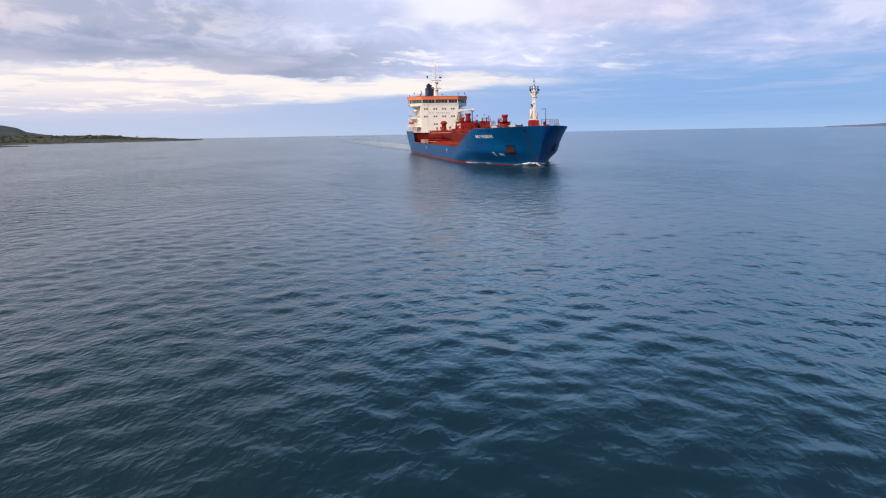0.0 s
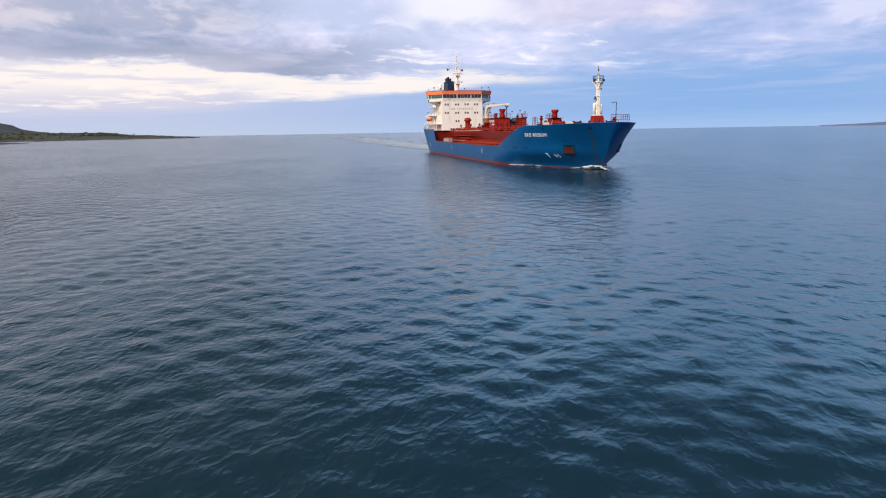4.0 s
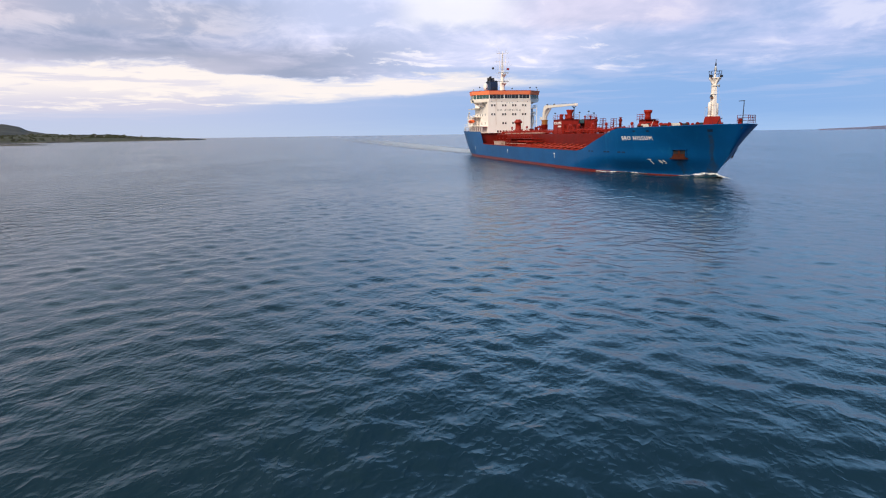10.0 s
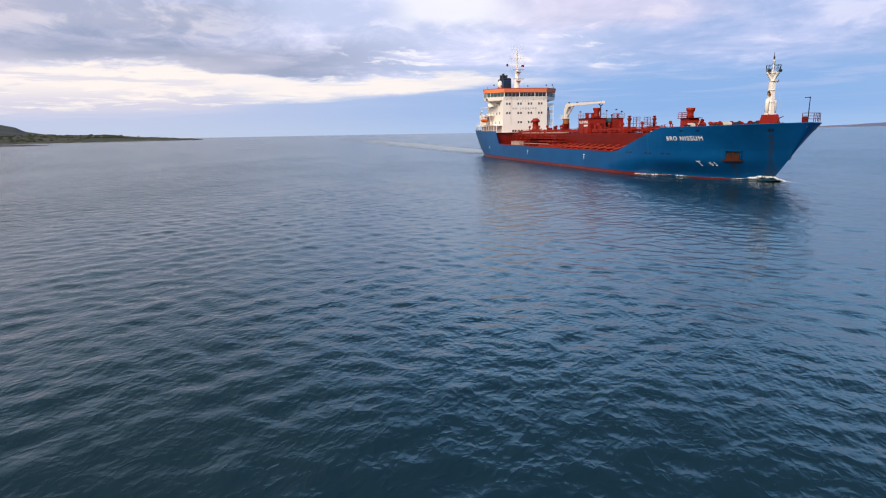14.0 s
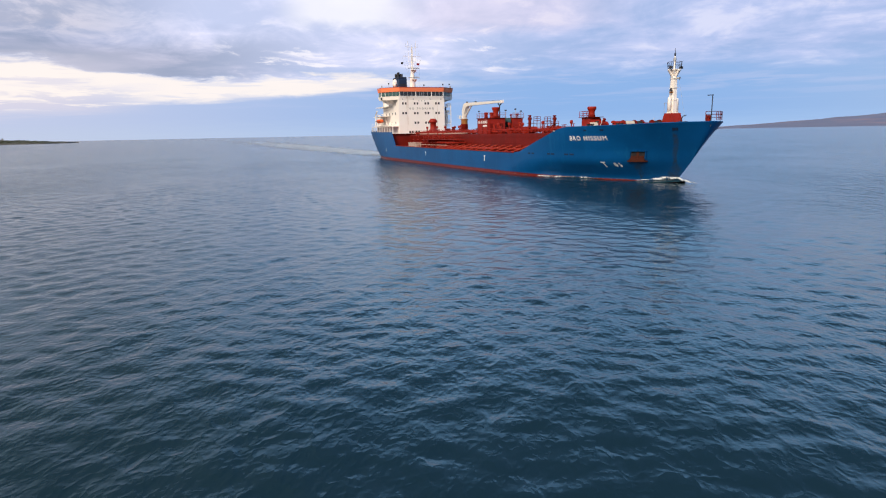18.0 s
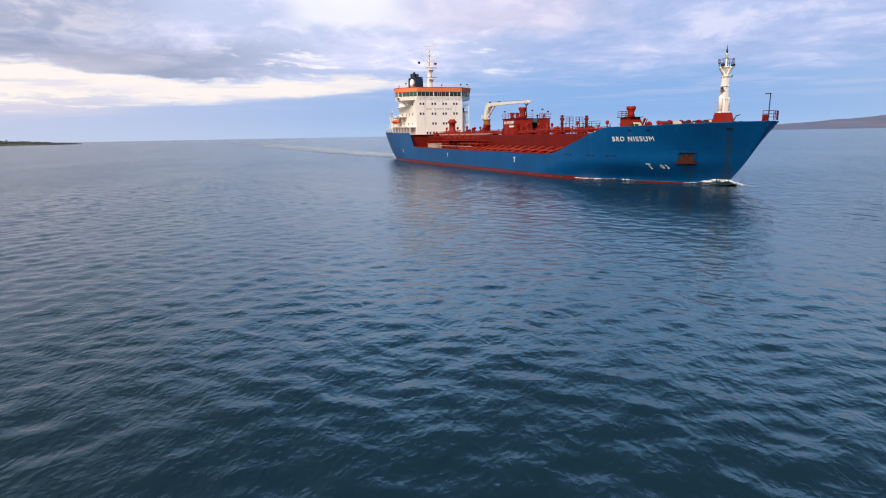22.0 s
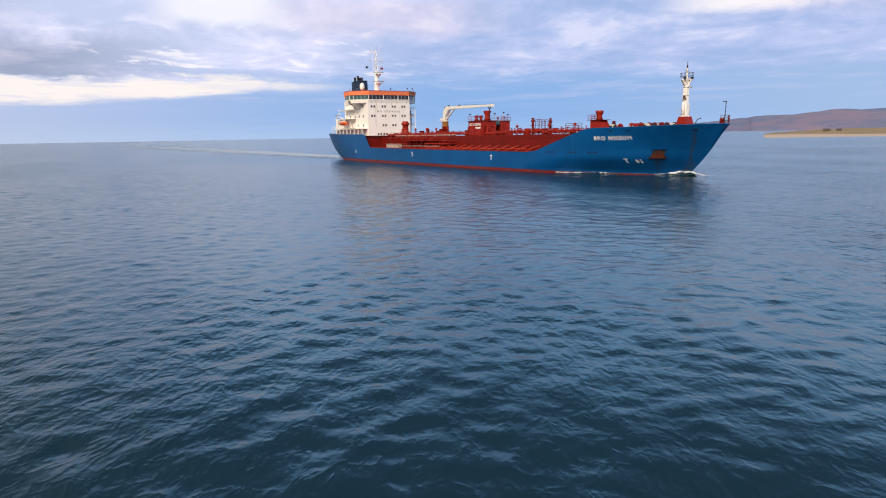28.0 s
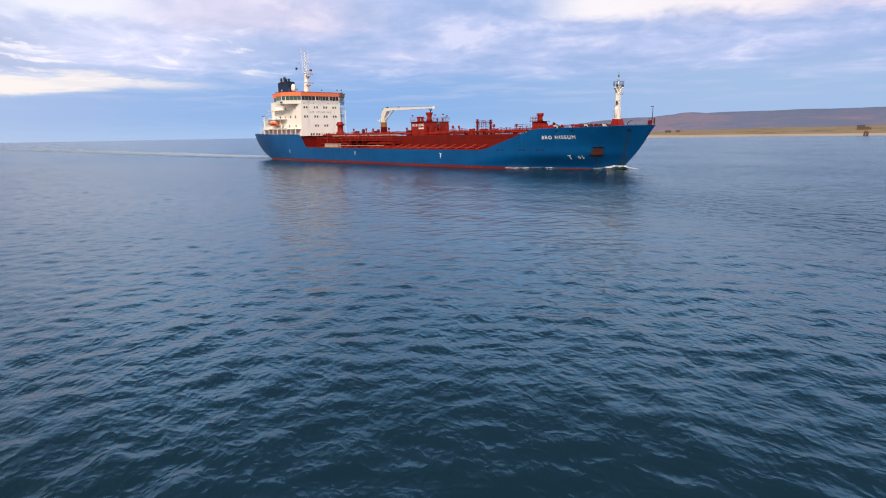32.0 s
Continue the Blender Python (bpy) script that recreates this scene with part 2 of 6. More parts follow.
def paint(name, colour, worn, rough=0.45, amount=0.5, scale=0.5, stain=None, metal=0.0):
    """Painted steel: large patches of fading, small scuffs, streaks running down."""
    m, n, b, _ = material(name)
    p = n.add("ShaderNodeTexCoord").outputs["Object"]
    big = n.noise(p, scale, 5, 0.6)
    streak = n.noise(n.scaled(p, (1.6, 1.6, 0.16)), scale * 2.2, 5, 0.62)
    small = n.noise(p, scale * 14, 4, 0.6)
    fac = n.math("MULTIPLY", n.step(n.math("ADD", n.math("MULTIPLY", big, 0.5), n.math("MULTIPLY", streak, 0.5)), 0.42, 0.68), amount)
    col = n.mix(fac, colour, worn)
    col = n.mix(n.math("MULTIPLY", n.step(small, 0.5, 0.75), amount * 0.35), col, worn)
    if stain:
        col = n.mix(n.math("MULTIPLY", n.step(streak, 0.60, 0.74), 0.55), col, stain)
    n.put(b.inputs["Base Color"], col)
    n.put(b.inputs["Roughness"], n.math("ADD", rough, n.math("MULTIPLY", n.math("SUBTRACT", small, 0.5), 0.25)))
    b.inputs["Metallic"].default_value = metal
    b.inputs["Specular IOR Level"].default_value = 0.2
    bump(n, b, n.math("ADD", big, n.math("MULTIPLY", small, 0.4)), 0.12, 0.03)
    return m


M_WHITE = paint("white_paint", (0.90, 0.85, 0.80), (0.80, 0.74, 0.67), 0.5, 0.35, 0.25, (0.48, 0.33, 0.22))
M_CREAM = paint("cream_paint", (0.78, 0.76, 0.72), (0.60, 0.55, 0.48), 0.45, 0.45, 0.5, (0.42, 0.28, 0.17))
M_ORANGE = paint("orange_paint", (0.98, 0.245, 0.11), (0.94, 0.30, 0.16), 0.45, 0.4, 0.3)
M_RED = paint("red_oxide_paint", (0.168, 0.0078, 0.0034), (0.10, 0.009, 0.005), 0.55, 0.8, 0.35, (0.10, 0.020, 0.011))
M_RED_BRIGHT = paint("red_paint", (0.30, 0.018, 0.009), (0.17, 0.014, 0.008), 0.5, 0.7, 0.4, (0.14, 0.028, 0.015))
M_PIPE = paint("pipe_red", (0.32, 0.020, 0.010), (0.38, 0.06, 0.04), 0.5, 0.6, 0.6)
M_NAVY = paint("navy_paint", (0.012, 0.028, 0.075), (0.03, 0.045, 0.09), 0.5, 0.5, 0.5)
M_DARK = paint("dark_steel", (0.03, 0.03, 0.035), (0.07, 0.06, 0.055), 0.55, 0.5, 1.0)
M_LETTER = paint("letter_white", (0.80, 0.80, 0.80), (0.60, 0.62, 0.64), 0.5, 0.35, 0.8)
M_RUBBED = paint("rubbed_lettering", (0.20, 0.19, 0.19), (0.36, 0.33, 0.30), 0.5, 0.6, 1.0)
M_PINK = paint("stained_cream_paint", (0.52, 0.40, 0.35), (0.36, 0.20, 0.15), 0.6, 0.7, 0.8, (0.25, 0.08, 0.05))
M_SALMON = paint("salmon_paint", (0.36, 0.05, 0.028), (0.46, 0.11, 0.07), 0.5, 0.6, 0.8)
M_OCHRE = paint("ochre_paint", (0.30, 0.13, 0.035), (0.22, 0.07, 0.025), 0.5, 0.6, 0.8)
M_GREY = paint("grey_paint", (0.42, 0.44, 0.46), (0.30, 0.30, 0.31), 0.5, 0.5, 0.7)
M_RUST = paint("rusty_plate", (0.095, 0.026, 0.016), (0.05, 0.018, 0.012), 0.7, 0.9, 0.8)
M_BOAT = paint("lifeboat_orange", (0.80, 0.13, 0.03), (0.6, 0.16, 0.06), 0.4, 0.3, 0.6)
M_ROPE = paint("pale_rope", (0.62, 0.58, 0.50), (0.42, 0.38, 0.32), 0.8, 0.6, 2.0)
M_FLAG = paint("red_flag_cloth", (0.28, 0.02, 0.03), (0.16, 0.02, 0.05), 0.8, 0.4, 1.0)

# teal of a box; on wing panes the sky in the glass, put into colour
M_TEAL, n, b, _ = material("teal_box_and_sky_glass")
b.inputs["Base Color"].default_value = (0.05, 0.11, 0.11, 1)
b.inputs["Roughness"].default_value = 0.05
bump(n, b, n.noise(n.add("ShaderNodeTexCoord").outputs["Object"], 0.9, 2), 0.05, 0.02)

M_GLASS, n, b, _ = material("window_glass")
b.inputs["Base Color"].default_value = (0.022, 0.022, 0.026, 1)
b.inputs["Roughness"].default_value = 0.06
bump(n, b, n.noise(n.add("ShaderNodeTexCoord").outputs["Object"], 0.7, 2), 0.05, 0.02)

M_HULL, n, b, _ = material("hull_paint")
p = n.add("ShaderNodeTexCoord").outputs["Object"]
hx, hy, hz = n.split(p)
big = n.noise(p, 0.12, 5, 0.6)
streak = n.noise(n.scaled(p, (0.9, 0.9, 0.10)), 0.9, 6, 0.62)
small = n.noise(p, 3.5, 5, 0.6)
col = n.mix(n.step(big, 0.4, 0.62), (0.0004, 0.066, 0.220), (0.0007, 0.080, 0.262))
col = n.mix(n.math("MULTIPLY", n.step(streak, 0.53, 0.72), 0.35), col, (0.008, 0.13, 0.31))
col = n.mix(n.math("MULTIPLY", n.step(small, 0.58, 0.75), 0.25), col, (0.004, 0.085, 0.21))
# weld seams between plates
seam_z = n.math("ABSOLUTE", n.math("SUBTRACT", n.math("FRACT", n.math("DIVIDE", hz, 2.4)), 0.5))
seam_x = n.math("ABSOLUTE", n.math("SUBTRACT", n.math("FRACT", n.math("DIVIDE", hx, 9.0)), 0.5))
seam = n.math("MAXIMUM", n.step(seam_z, 0.485, 0.5), n.step(seam_x, 0.496, 0.5))
col = n.mix(n.math("MULTIPLY", seam, 0.18), col, (0.006, 0.07, 0.17))
# rust: a run below the hawse hole, patches low on the stem, a plume below the anchor
aside = n.math("SUBTRACT", hx, n.math("MULTIPLY_ADD", hz, 0.48, 61.8))
frayed = n.math("MULTIPLY_ADD", n.math("SUBTRACT", streak, 0.5), 0.7, aside)
run_w = n.math("MULTIPLY_ADD", n.step(hz, 2.6, 0.6), 0.6, 0.3)
run = n.math("SUBTRACT", 1.0, n.step(n.math("DIVIDE", n.math("ABSOLUTE", frayed), run_w), 0.35, 1.0))
run = n.math("MULTIPLY", run, n.math("SUBTRACT", 1.0, n.step(hz, 5.9, 6.6)))
run = n.math("MULTIPLY", run, n.step(n.math("ADD", n.math("MULTIPLY", n.noise(p, 0.7, 3, 0.5), 0.7), n.math("MULTIPLY", small, 0.3)), 0.36, 0.60))
stem_low = n.math("MULTIPLY", n.window(n.math("MULTIPLY_ADD", n.math("SUBTRACT", small, 0.5), 2.0, hz), 0.3, 0.8, 1.4, 2.1), n.step(n.math("MULTIPLY_ADD", n.math("SUBTRACT", streak, 0.5), 2.0, aside), -1.1, -0.2))
stem_low = n.math("MULTIPLY", stem_low, n.step(streak, 0.42, 0.58))
off_anchor = n.math("SUBTRACT", hx, n.math("MULTIPLY_ADD", hz, 0.48, 58.15))
plume_w = n.math("MULTIPLY_ADD", hz, 0.42, 0.12)
plume = n.math("SUBTRACT", 1.0, n.step(n.math("DIVIDE", n.math("ABSOLUTE", n.math("MULTIPLY_ADD", n.math("SUBTRACT", streak, 0.5), 0.8, off_anchor)), plume_w), 0.3, 1.0))
plume = n.math("MULTIPLY", n.math("MULTIPLY", plume, n.math("SUBTRACT", 1.0, n.step(hz, 2.3, 2.6))), n.step(streak, 0.34, 0.56))
rust = n.math("MAXIMUM", n.math("MAXIMUM", run, n.math("MULTIPLY", stem_low, 0.8)), n.math("MULTIPLY", plume, 0.85))
col = n.mix(n.math("MULTIPLY", rust, 0.6), col, n.mix(small, (0.018, 0.030, 0.018), (0.045, 0.034, 0.016)))
# red anti-fouling below the load line
edge = n.math("ADD", hz, n.math("MULTIPLY", n.math("SUBTRACT", small, 0.5), 0.10))
boot_top = n.curve(hx, [(-50.0, 0.28), (-10.0, 0.18), (12.0, 0.10), (36.0, 0.08), (54.0, -0.14), (62.0, -0.3)])
boot = n.math("SUBTRACT", 1.0, n.step(n.math("SUBTRACT", edge, boot_top), -0.02, 0.03))
redc = n.mix(n.step(streak, 0.45, 0.7), (0.15, 0.014, 0.012), (0.09, 0.017, 0.015))
col = n.mix(boot, col, redc)
n.put(b.inputs["Base Color"], col)
n.put(b.inputs["Roughness"], n.math("ADD", 0.34, n.math("MULTIPLY", small, 0.2)))
b.inputs["Specular IOR Level"].default_value = 0.25
bump(n, b, n.math("ADD", n.math("MULTIPLY", big, 1.5), n.math("ADD", n.math("MULTIPLY", small, 0.2), n.math("MULTIPLY", seam, 0.15))), 0.25, 0.05)


def water(name, base, rough):
    """Sea water: the short chop that the mesh is too coarse for, as peaked ripples at several lengths."""
    m, n, b, _ = material(name)
    p = n.add("ShaderNodeTexCoord").outputs["Object"]
    wind = n.add("ShaderNodeVectorRotate", rotation_type="Z_AXIS")
    n.put(wind.inputs["Vector"], p)
    wind.inputs["Angle"].default_value = radians(-62)
    q = n.scaled(wind.outputs[0], (1.0, 0.72, 1.0))

    def peaked(scale, detail, skew):
        f = n.noise(n.scaled(q, (1.0, skew, 1.0)), scale, detail, 0.5, 0.25)
        return n.math("SUBTRACT", 1.0, n.math("ABSOLUTE", n.math("MULTIPLY_ADD", f, 4.0, -2.0)))

    gust = n.step(n.noise(n.scaled(p, (0.6, 1.0, 1.0)), 0.03, 3, 0.5), 0.35, 0.65)
    h = n.math("MULTIPLY", peaked(1.3, 2, 1.0), 0.014)
    h = n.math("MULTIPLY_ADD", peaked(2.2, 2, 0.9), 0.0085, h)
    far = n.add("ShaderNodeAttribute", attribute_name="coarse").outputs["Fac"]
    long = n.math("MULTIPLY_ADD", peaked(0.75, 2, 0.9), 0.6, peaked(0.42, 3, 1.0))
    h = n.math("MULTIPLY_ADD", n.math("MULTIPLY", long, far), 0.13, h)
    h = n.math("MULTIPLY_ADD", n.noise(p, 7.0, 2, 0.5), n.math("MULTIPLY_ADD", far, 0.014, 0.0035), h)
    h = n.math("MULTIPLY", h, n.math("MULTIPLY_ADD", gust, 0.7, 0.65))
    bump(n, b, h, 1.0, 1.0)
    b.inputs["Base Color"].default_value = (*base, 1)
    b.inputs["Roughness"].default_value = rough
    b.inputs["IOR"].default_value = 1.33
    b.inputs["Specular Tint"].default_value = (0.55, 0.90, 1.0, 1)
    return m


M_SEA = water("sea_water", (0.0088, 0.0275, 0.041), 0.18)
# white foam; its pale colour also stands for sky sheen on the smooth trail
M_WAKE, n, b, out = material("wake_foam_and_sheen")
p = n.add("ShaderNodeTexCoord").outputs["Object"]
_, uvy, _ = n.split(n.add("ShaderNodeUVMap").outputs[0])
f1 = n.noise(n.scaled(p, (0.05, 0.35, 1.0)), 1.0, 5, 0.6, 0.4)
f2 = n.noise(p, 1.6, 4, 0.6)
n.put(b.inputs["Base Color"], n.mix(f2, (0.66, 0.73, 0.78), (0.80, 0.84, 0.87)))
b.inputs["Roughness"].default_value = 0.5
bump(n, b, f2, 0.3, 0.1)
n.put(b.inputs["Alpha"], n.math("MULTIPLY", n.step(n.math("ADD", n.math("ADD", n.math("MULTIPLY", f1, 0.65), n.math("MULTIPLY", f2, 0.35)), n.math("MULTIPLY", n.math("SUBTRACT", uvy, 0.6), 0.6)), 0.34, 0.62), n.math("MULTIPLY", n.math("POWER", uvy, 1.1), 0.62)))

M_FOAM, n, b, out = material("foam")
p = n.add("ShaderNodeTexCoord").outputs["Object"]
uvx, uvy, _ = n.split(n.add("ShaderNodeUVMap").outputs[0])
f1 = n.noise(n.scaled(p, (0.7, 1.0, 1.0)), 2.2, 6, 0.68, 0.8)
f2 = n.noise(p, 7.0, 4, 0.65)
cover = n.step(n.math("ADD", n.math("ADD", n.math("MULTIPLY", f1, 0.7), n.math("MULTIPLY", f2, 0.3)), n.math("SUBTRACT", uvy, 0.5)), 0.43, 0.66)
n.put(b.inputs["Base Color"], n.mix(f2, (0.50, 0.57, 0.62), (0.86, 0.88, 0.90)))
b.inputs["Roughness"].default_value = 0.8
bump(n, b, f2, 0.6, 0.1)
n.put(b.inputs["Alpha"], cover)


def earth(name, cols, scale, rough=0.95):
    """Ground cover: patches of several colours at two scales."""
    m, n, b, _ = material(name)
    p = n.add("ShaderNodeTexCoord").outputs["Object"]
    a = n.noise(n.scaled(p, (1, 1, 2.5)), scale, 5, 0.6)
    c = n.noise(p, scale * 6, 5, 0.65)
    fac = n.math("ADD", n.math("MULTIPLY", a, 0.6), n.math("MULTIPLY", c, 0.4))
    col = n.ramp(n.step(fac, 0.34, 0.66, False), [(k / (len(cols) - 1), q) for k, q in enumerate(cols)])
    n.put(b.inputs["Base Color"], col)
    b.inputs["Roughness"].default_value = rough
    bump(n, b, c, 0.5, 2.0)
    return m


# distance haze and rosy evening light are put into these hill colours
M_HAZY_MOOR = earth("moorland", [(0.12, 0.155, 0.265), (0.14, 0.165, 0.27), (0.15, 0.17, 0.27), (0.25, 0.193, 0.262), (0.17, 0.175, 0.265)], 0.0011)
M_HAZY_RIDGE = earth("far_ridge", [(0.115, 0.145, 0.25), (0.145, 0.165, 0.265)], 0.002)
M_DUNE = earth("dune_grass", [(0.12, 0.095, 0.045), (0.25, 0.17, 0.08), (0.34, 0.24, 0.13), (0.13, 0.11, 0.045)], 0.02)
M_SAND = earth("sand", [(0.48, 0.37, 0.28), (0.56, 0.45, 0.35)], 0.03)
M_FIELD = earth("rough_pasture", [(0.020, 0.020, 0.018), (0.034, 0.033, 0.025), (0.050, 0.062, 0.027), (0.076, 0.066, 0.046), (0.032, 0.028, 0.025)], 0.016)
M_HILL = earth("dark_hill", [(0.022, 0.032, 0.040), (0.036, 0.045, 0.046), (0.062, 0.063, 0.058), (0.030, 0.040, 0.044)], 0.013)
M_ROCK = earth("shore_rock", [(0.022, 0.021, 0.020), (0.045, 0.042, 0.038), (0.13, 0.12, 0.105), (0.055, 0.05, 0.045)], 0.05)
M_LEAF = earth("foliage", [(0.025, 0.032, 0.016), (0.045, 0.05, 0.022), (0.07, 0.066, 0.028)], 0.3)
M_WALL = earth("house_wall", [(0.30, 0.28, 0.25), (0.38, 0.36, 0.33)], 0.5)
M_SLATE = earth("slate_roof", [(0.07, 0.07, 0.08), (0.11, 0.10, 0.10)], 0.8)
M_STONE = earth("brown_stone", [(0.10, 0.06, 0.045), (0.17, 0.10, 0.07)], 0.3)


# ---- mesh helpers ----
def mesh_of(bm, name, mat, smooth=False):
    me = bpy.data.meshes.new(name)
    bmesh.ops.recalc_face_normals(bm, faces=bm.faces)
    if smooth:
        for f in bm.faces:
            f.smooth = True
    bm.to_mesh(me)
    bm.free()
    if mat:
        me.materials.append(mat)
    return me


def part(name, bm, mat, parent, label="", smooth=False):
    """One mesh under a thing or a part; what would lie a level too deep goes to its part's parent."""
    ob = new(name, mesh_of(bm, name, mat, smooth))
    while parent.parent and parent.parent.parent:
        parent = parent.parent
    ob.parent = parent
    return tagged(ob, label)


def again(ob, m, parent=None):
    """Another piece on the same mesh."""
    c = new(ob.name.split(".")[0], ob.data)
    c.parent = parent or ob.parent
    c.matrix_basis = m
    if "label" in ob:
        c["label"] = ob["label"]
    return c


def box(bm, x0, x1, y0, y1, z0, z1, bevel=0.0):
    r = bmesh.ops.create_cube(bm, size=1, matrix=Matrix.Translation(((x0 + x1) / 2, (y0 + y1) / 2, (z0 + z1) / 2)) @ Matrix.Diagonal((x1 - x0, y1 - y0, z1 - z0, 1)))
    if bevel:
        es = list({e for v in r["verts"] for e in v.link_edges})
        bmesh.ops.bevel(bm, geom=es, offset=bevel, segments=2, profile=0.5, affect="EDGES")
    return bm


def boxed(x0, x1, y0, y1, z0, z1, bevel=0.03):
    return box(bmesh.new(), x0, x1, y0, y1, z0, z1, bevel)


def rod(bm, a, b, r0, r1=None, n=8, caps=True):
    a, b = Vector(a), Vector(b)
    r1 = r0 if r1 is None else r1
    d = b - a
    m = Matrix.Translation((a + b) / 2) @ d.to_track_quat("Z", "Y").to_matrix().to_4x4()
    bmesh.ops.create_cone(bm, cap_ends=caps, segments=n, radius1=r0, radius2=r1, depth=d.length, matrix=m)
    return bm


def lathe(bm, centre, profile, n=16):
    """Turned shape: profile of (radius, z) about a vertical axis."""
    cx, cy = centre
    rings = [[bm.verts.new((cx + r * math.cos(2 * math.pi * k / n), cy + r * math.sin(2 * math.pi * k / n), z)) for k in range(n)] for r, z in profile]
    for a, c in zip(rings, rings[1:]):
        for k in range(n):
            bm.faces.new((a[k], a[(k + 1) % n], c[(k + 1) % n], c[k]))
    bm.faces.new(rings[0])
    bm.faces.new(rings[-1])
    return bm


def prism(bm, poly, axis, lo, hi):
    """A polygon of (a, b) pushed along an axis: 'x' (a=y, b=z), 'y' (a=x, b=z), 'z' (a=x, b=y)."""
    def at(a, b, c):
        return {"x": (c, a, b), "y": (a, c, b), "z": (a, b, c)}[axis]
    lo_v = [bm.verts.new(at(a, b, lo)) for a, b in poly]
    hi_v = [bm.verts.new(at(a, b, hi)) for a, b in poly]
    bm.faces.new(lo_v)
    bm.faces.new(hi_v)
    for k in range(len(poly)):
        j = (k + 1) % len(poly)
        bm.faces.new((lo_v[k], lo_v[j], hi_v[j], hi_v[k]))
    return bm


def frustum(bm, low, z0, high, z1):
    """A block whose sides lean: low and high are (x0, x1, y0, y1) at the heights z0 and z1."""
    a, b = ([bm.verts.new((x, y, z)) for x, y in ((q[0], q[2]), (q[1], q[2]), (q[1], q[3]), (q[0], q[3]))] for q, z in ((low, z0), (high, z1)))
    bm.faces.new(a)
    bm.faces.new(b)
    for k in range(4):
        bm.faces.new((a[k], a[(k + 1) % 4], b[(k + 1) % 4], b[k]))
    return bm


def loft(bm, low, z0, high, z1):
    """A closed band between two plans of (x, y) with as many corners."""
    a, b = ([bm.verts.new((x, y, z)) for x, y in q] for q, z in ((low, z0), (high, z1)))
    bm.faces.new(a)
    bm.faces.new(b)
    for k in range(len(a)):
        j = (k + 1) % len(a)
        bm.faces.new((a[k], a[j], b[j], b[k]))
    return bm


def tube(bm, pts, r, n=8):
    for a, b in zip(pts, pts[1:]):
        rod(bm, a, b, r, r, n)
    return bm


def letters(text, size, depth):
    """A mesh of standing letters, x along the line, y up."""
    cu = bpy.data.curves.new("lettering", "FONT")
    cu.offset = 0.0 if "M" in text else 0.012 * size
    cu.body, cu.size, cu.extrude, cu.align_x, cu.resolution_u = text, size, depth, "LEFT", 3
    tmp = bpy.data.objects.new("lettering", cu)
    scene.collection.objects.link(tmp)
    bpy.context.view_layer.update()
    me = bpy.data.meshes.new_from_object(tmp.evaluated_get(bpy.context.evaluated_depsgraph_get()))
    bpy.data.objects.remove(tmp)
    bm = bmesh.new()
    bm.from_mesh(me)
    bpy.data.meshes.remove(me)
    return bm


def railing(parent, pts, high=1.05, bars=3, gap=1.5, r=0.035, mat=None, name="railing"):
    """A guard rail along pts: each bar and each post a piece of its own."""
    rail = None
    for k in reversed(range(bars)):
        up = Vector((0, 0, high * (k + 1) / bars))
        for a, b in zip(pts, pts[1:]):
            bar = rod(bmesh.new(), Vector(a) + up, Vector(b) + up, r, r, 6)
            if rail is None:
                rail = part(name, bar, mat, parent)
            else:
                part("bar", bar, mat, rail)
    first = None
    for a, b in zip(pts, pts[1:]):
        a, b = Vector(a), Vector(b)
        k = max(1, round((b - a).length / gap))
        for i in range(k + 1):
            if i == k and (b - Vector(pts[-1])).length > 0.01:
                continue
            q = a.lerp(b, i / k)
            if first is None:
                first = part("post", rod(bmesh.new(), (0, 0, 0), (0, 0, high), r * 1.25, r * 1.25, 6), mat, rail)
                first.location = q
            else:
                again(first, Matrix.Translation(q))
    return rail


# ---- sea ----
def spaced(core, wide, step, wide_step, out, grow):
    """Grid lines: fine in the core, coarser in the wide stretch, then growing to the horizon."""
    def run(edge, wide_edge, out_edge, sign):
        at, s, line = edge, step, []
        while sign * at < sign * out_edge:
            s = min(s * 1.03, wide_step) if sign * at < sign * wide_edge else s * grow
            at += sign * s
            line.append(at)
        return line
    mid = list(np.arange(core[0], core[1], step))
    return np.array(run(mid[0], wide[0], out[0], -1)[::-1] + mid + run(mid[-1], wide[1], out[1], 1))


def sea_shift(x, y, cell):
    """Wind sea: short-crested waves round one wind over a low swell, drawn up into peaks; left out where the mesh is too coarse for them."""
    rng = np.random.RandomState(7)
    dx, dy, dz = np.zeros_like(x), np.zeros_like(x), np.zeros_like(x)
    for k in range(84):
        lam = 0.62 * (2.5 / 0.62) ** (rng.rand() ** 1.9)
        ang = radians(118) + rng.normal(0, 1.0)
        kk = 2 * math.pi / lam
        amp = 0.0123 / kk
        ph = rng.rand() * 6.28318
        fade = np.clip((lam / cell - 2.3) / 1.2, 0, 1)
        if not fade.any():
            continue
        arg = kk * (x * math.cos(ang) + y * math.sin(ang)) + ph
        up, back = fade * amp * np.sin(arg), fade * amp * np.cos(arg)
        dz += up
        dx += back * math.cos(ang)
        dy += back * math.sin(ang)
    for lam, ang, amp, ph in ((5.2, 0.8, 0.012, 0.3), (7.4, 1.9, 0.014, 2.1), (11.0, 1.3, 0.018, 4.0)):
        dz += np.clip((lam / cell - 2.5) / 2.5, 0, 1) * amp * np.sin(2 * math.pi / lam * (x * math.cos(ang) + y * math.sin(ang)) + ph)
    return dx, dy, dz


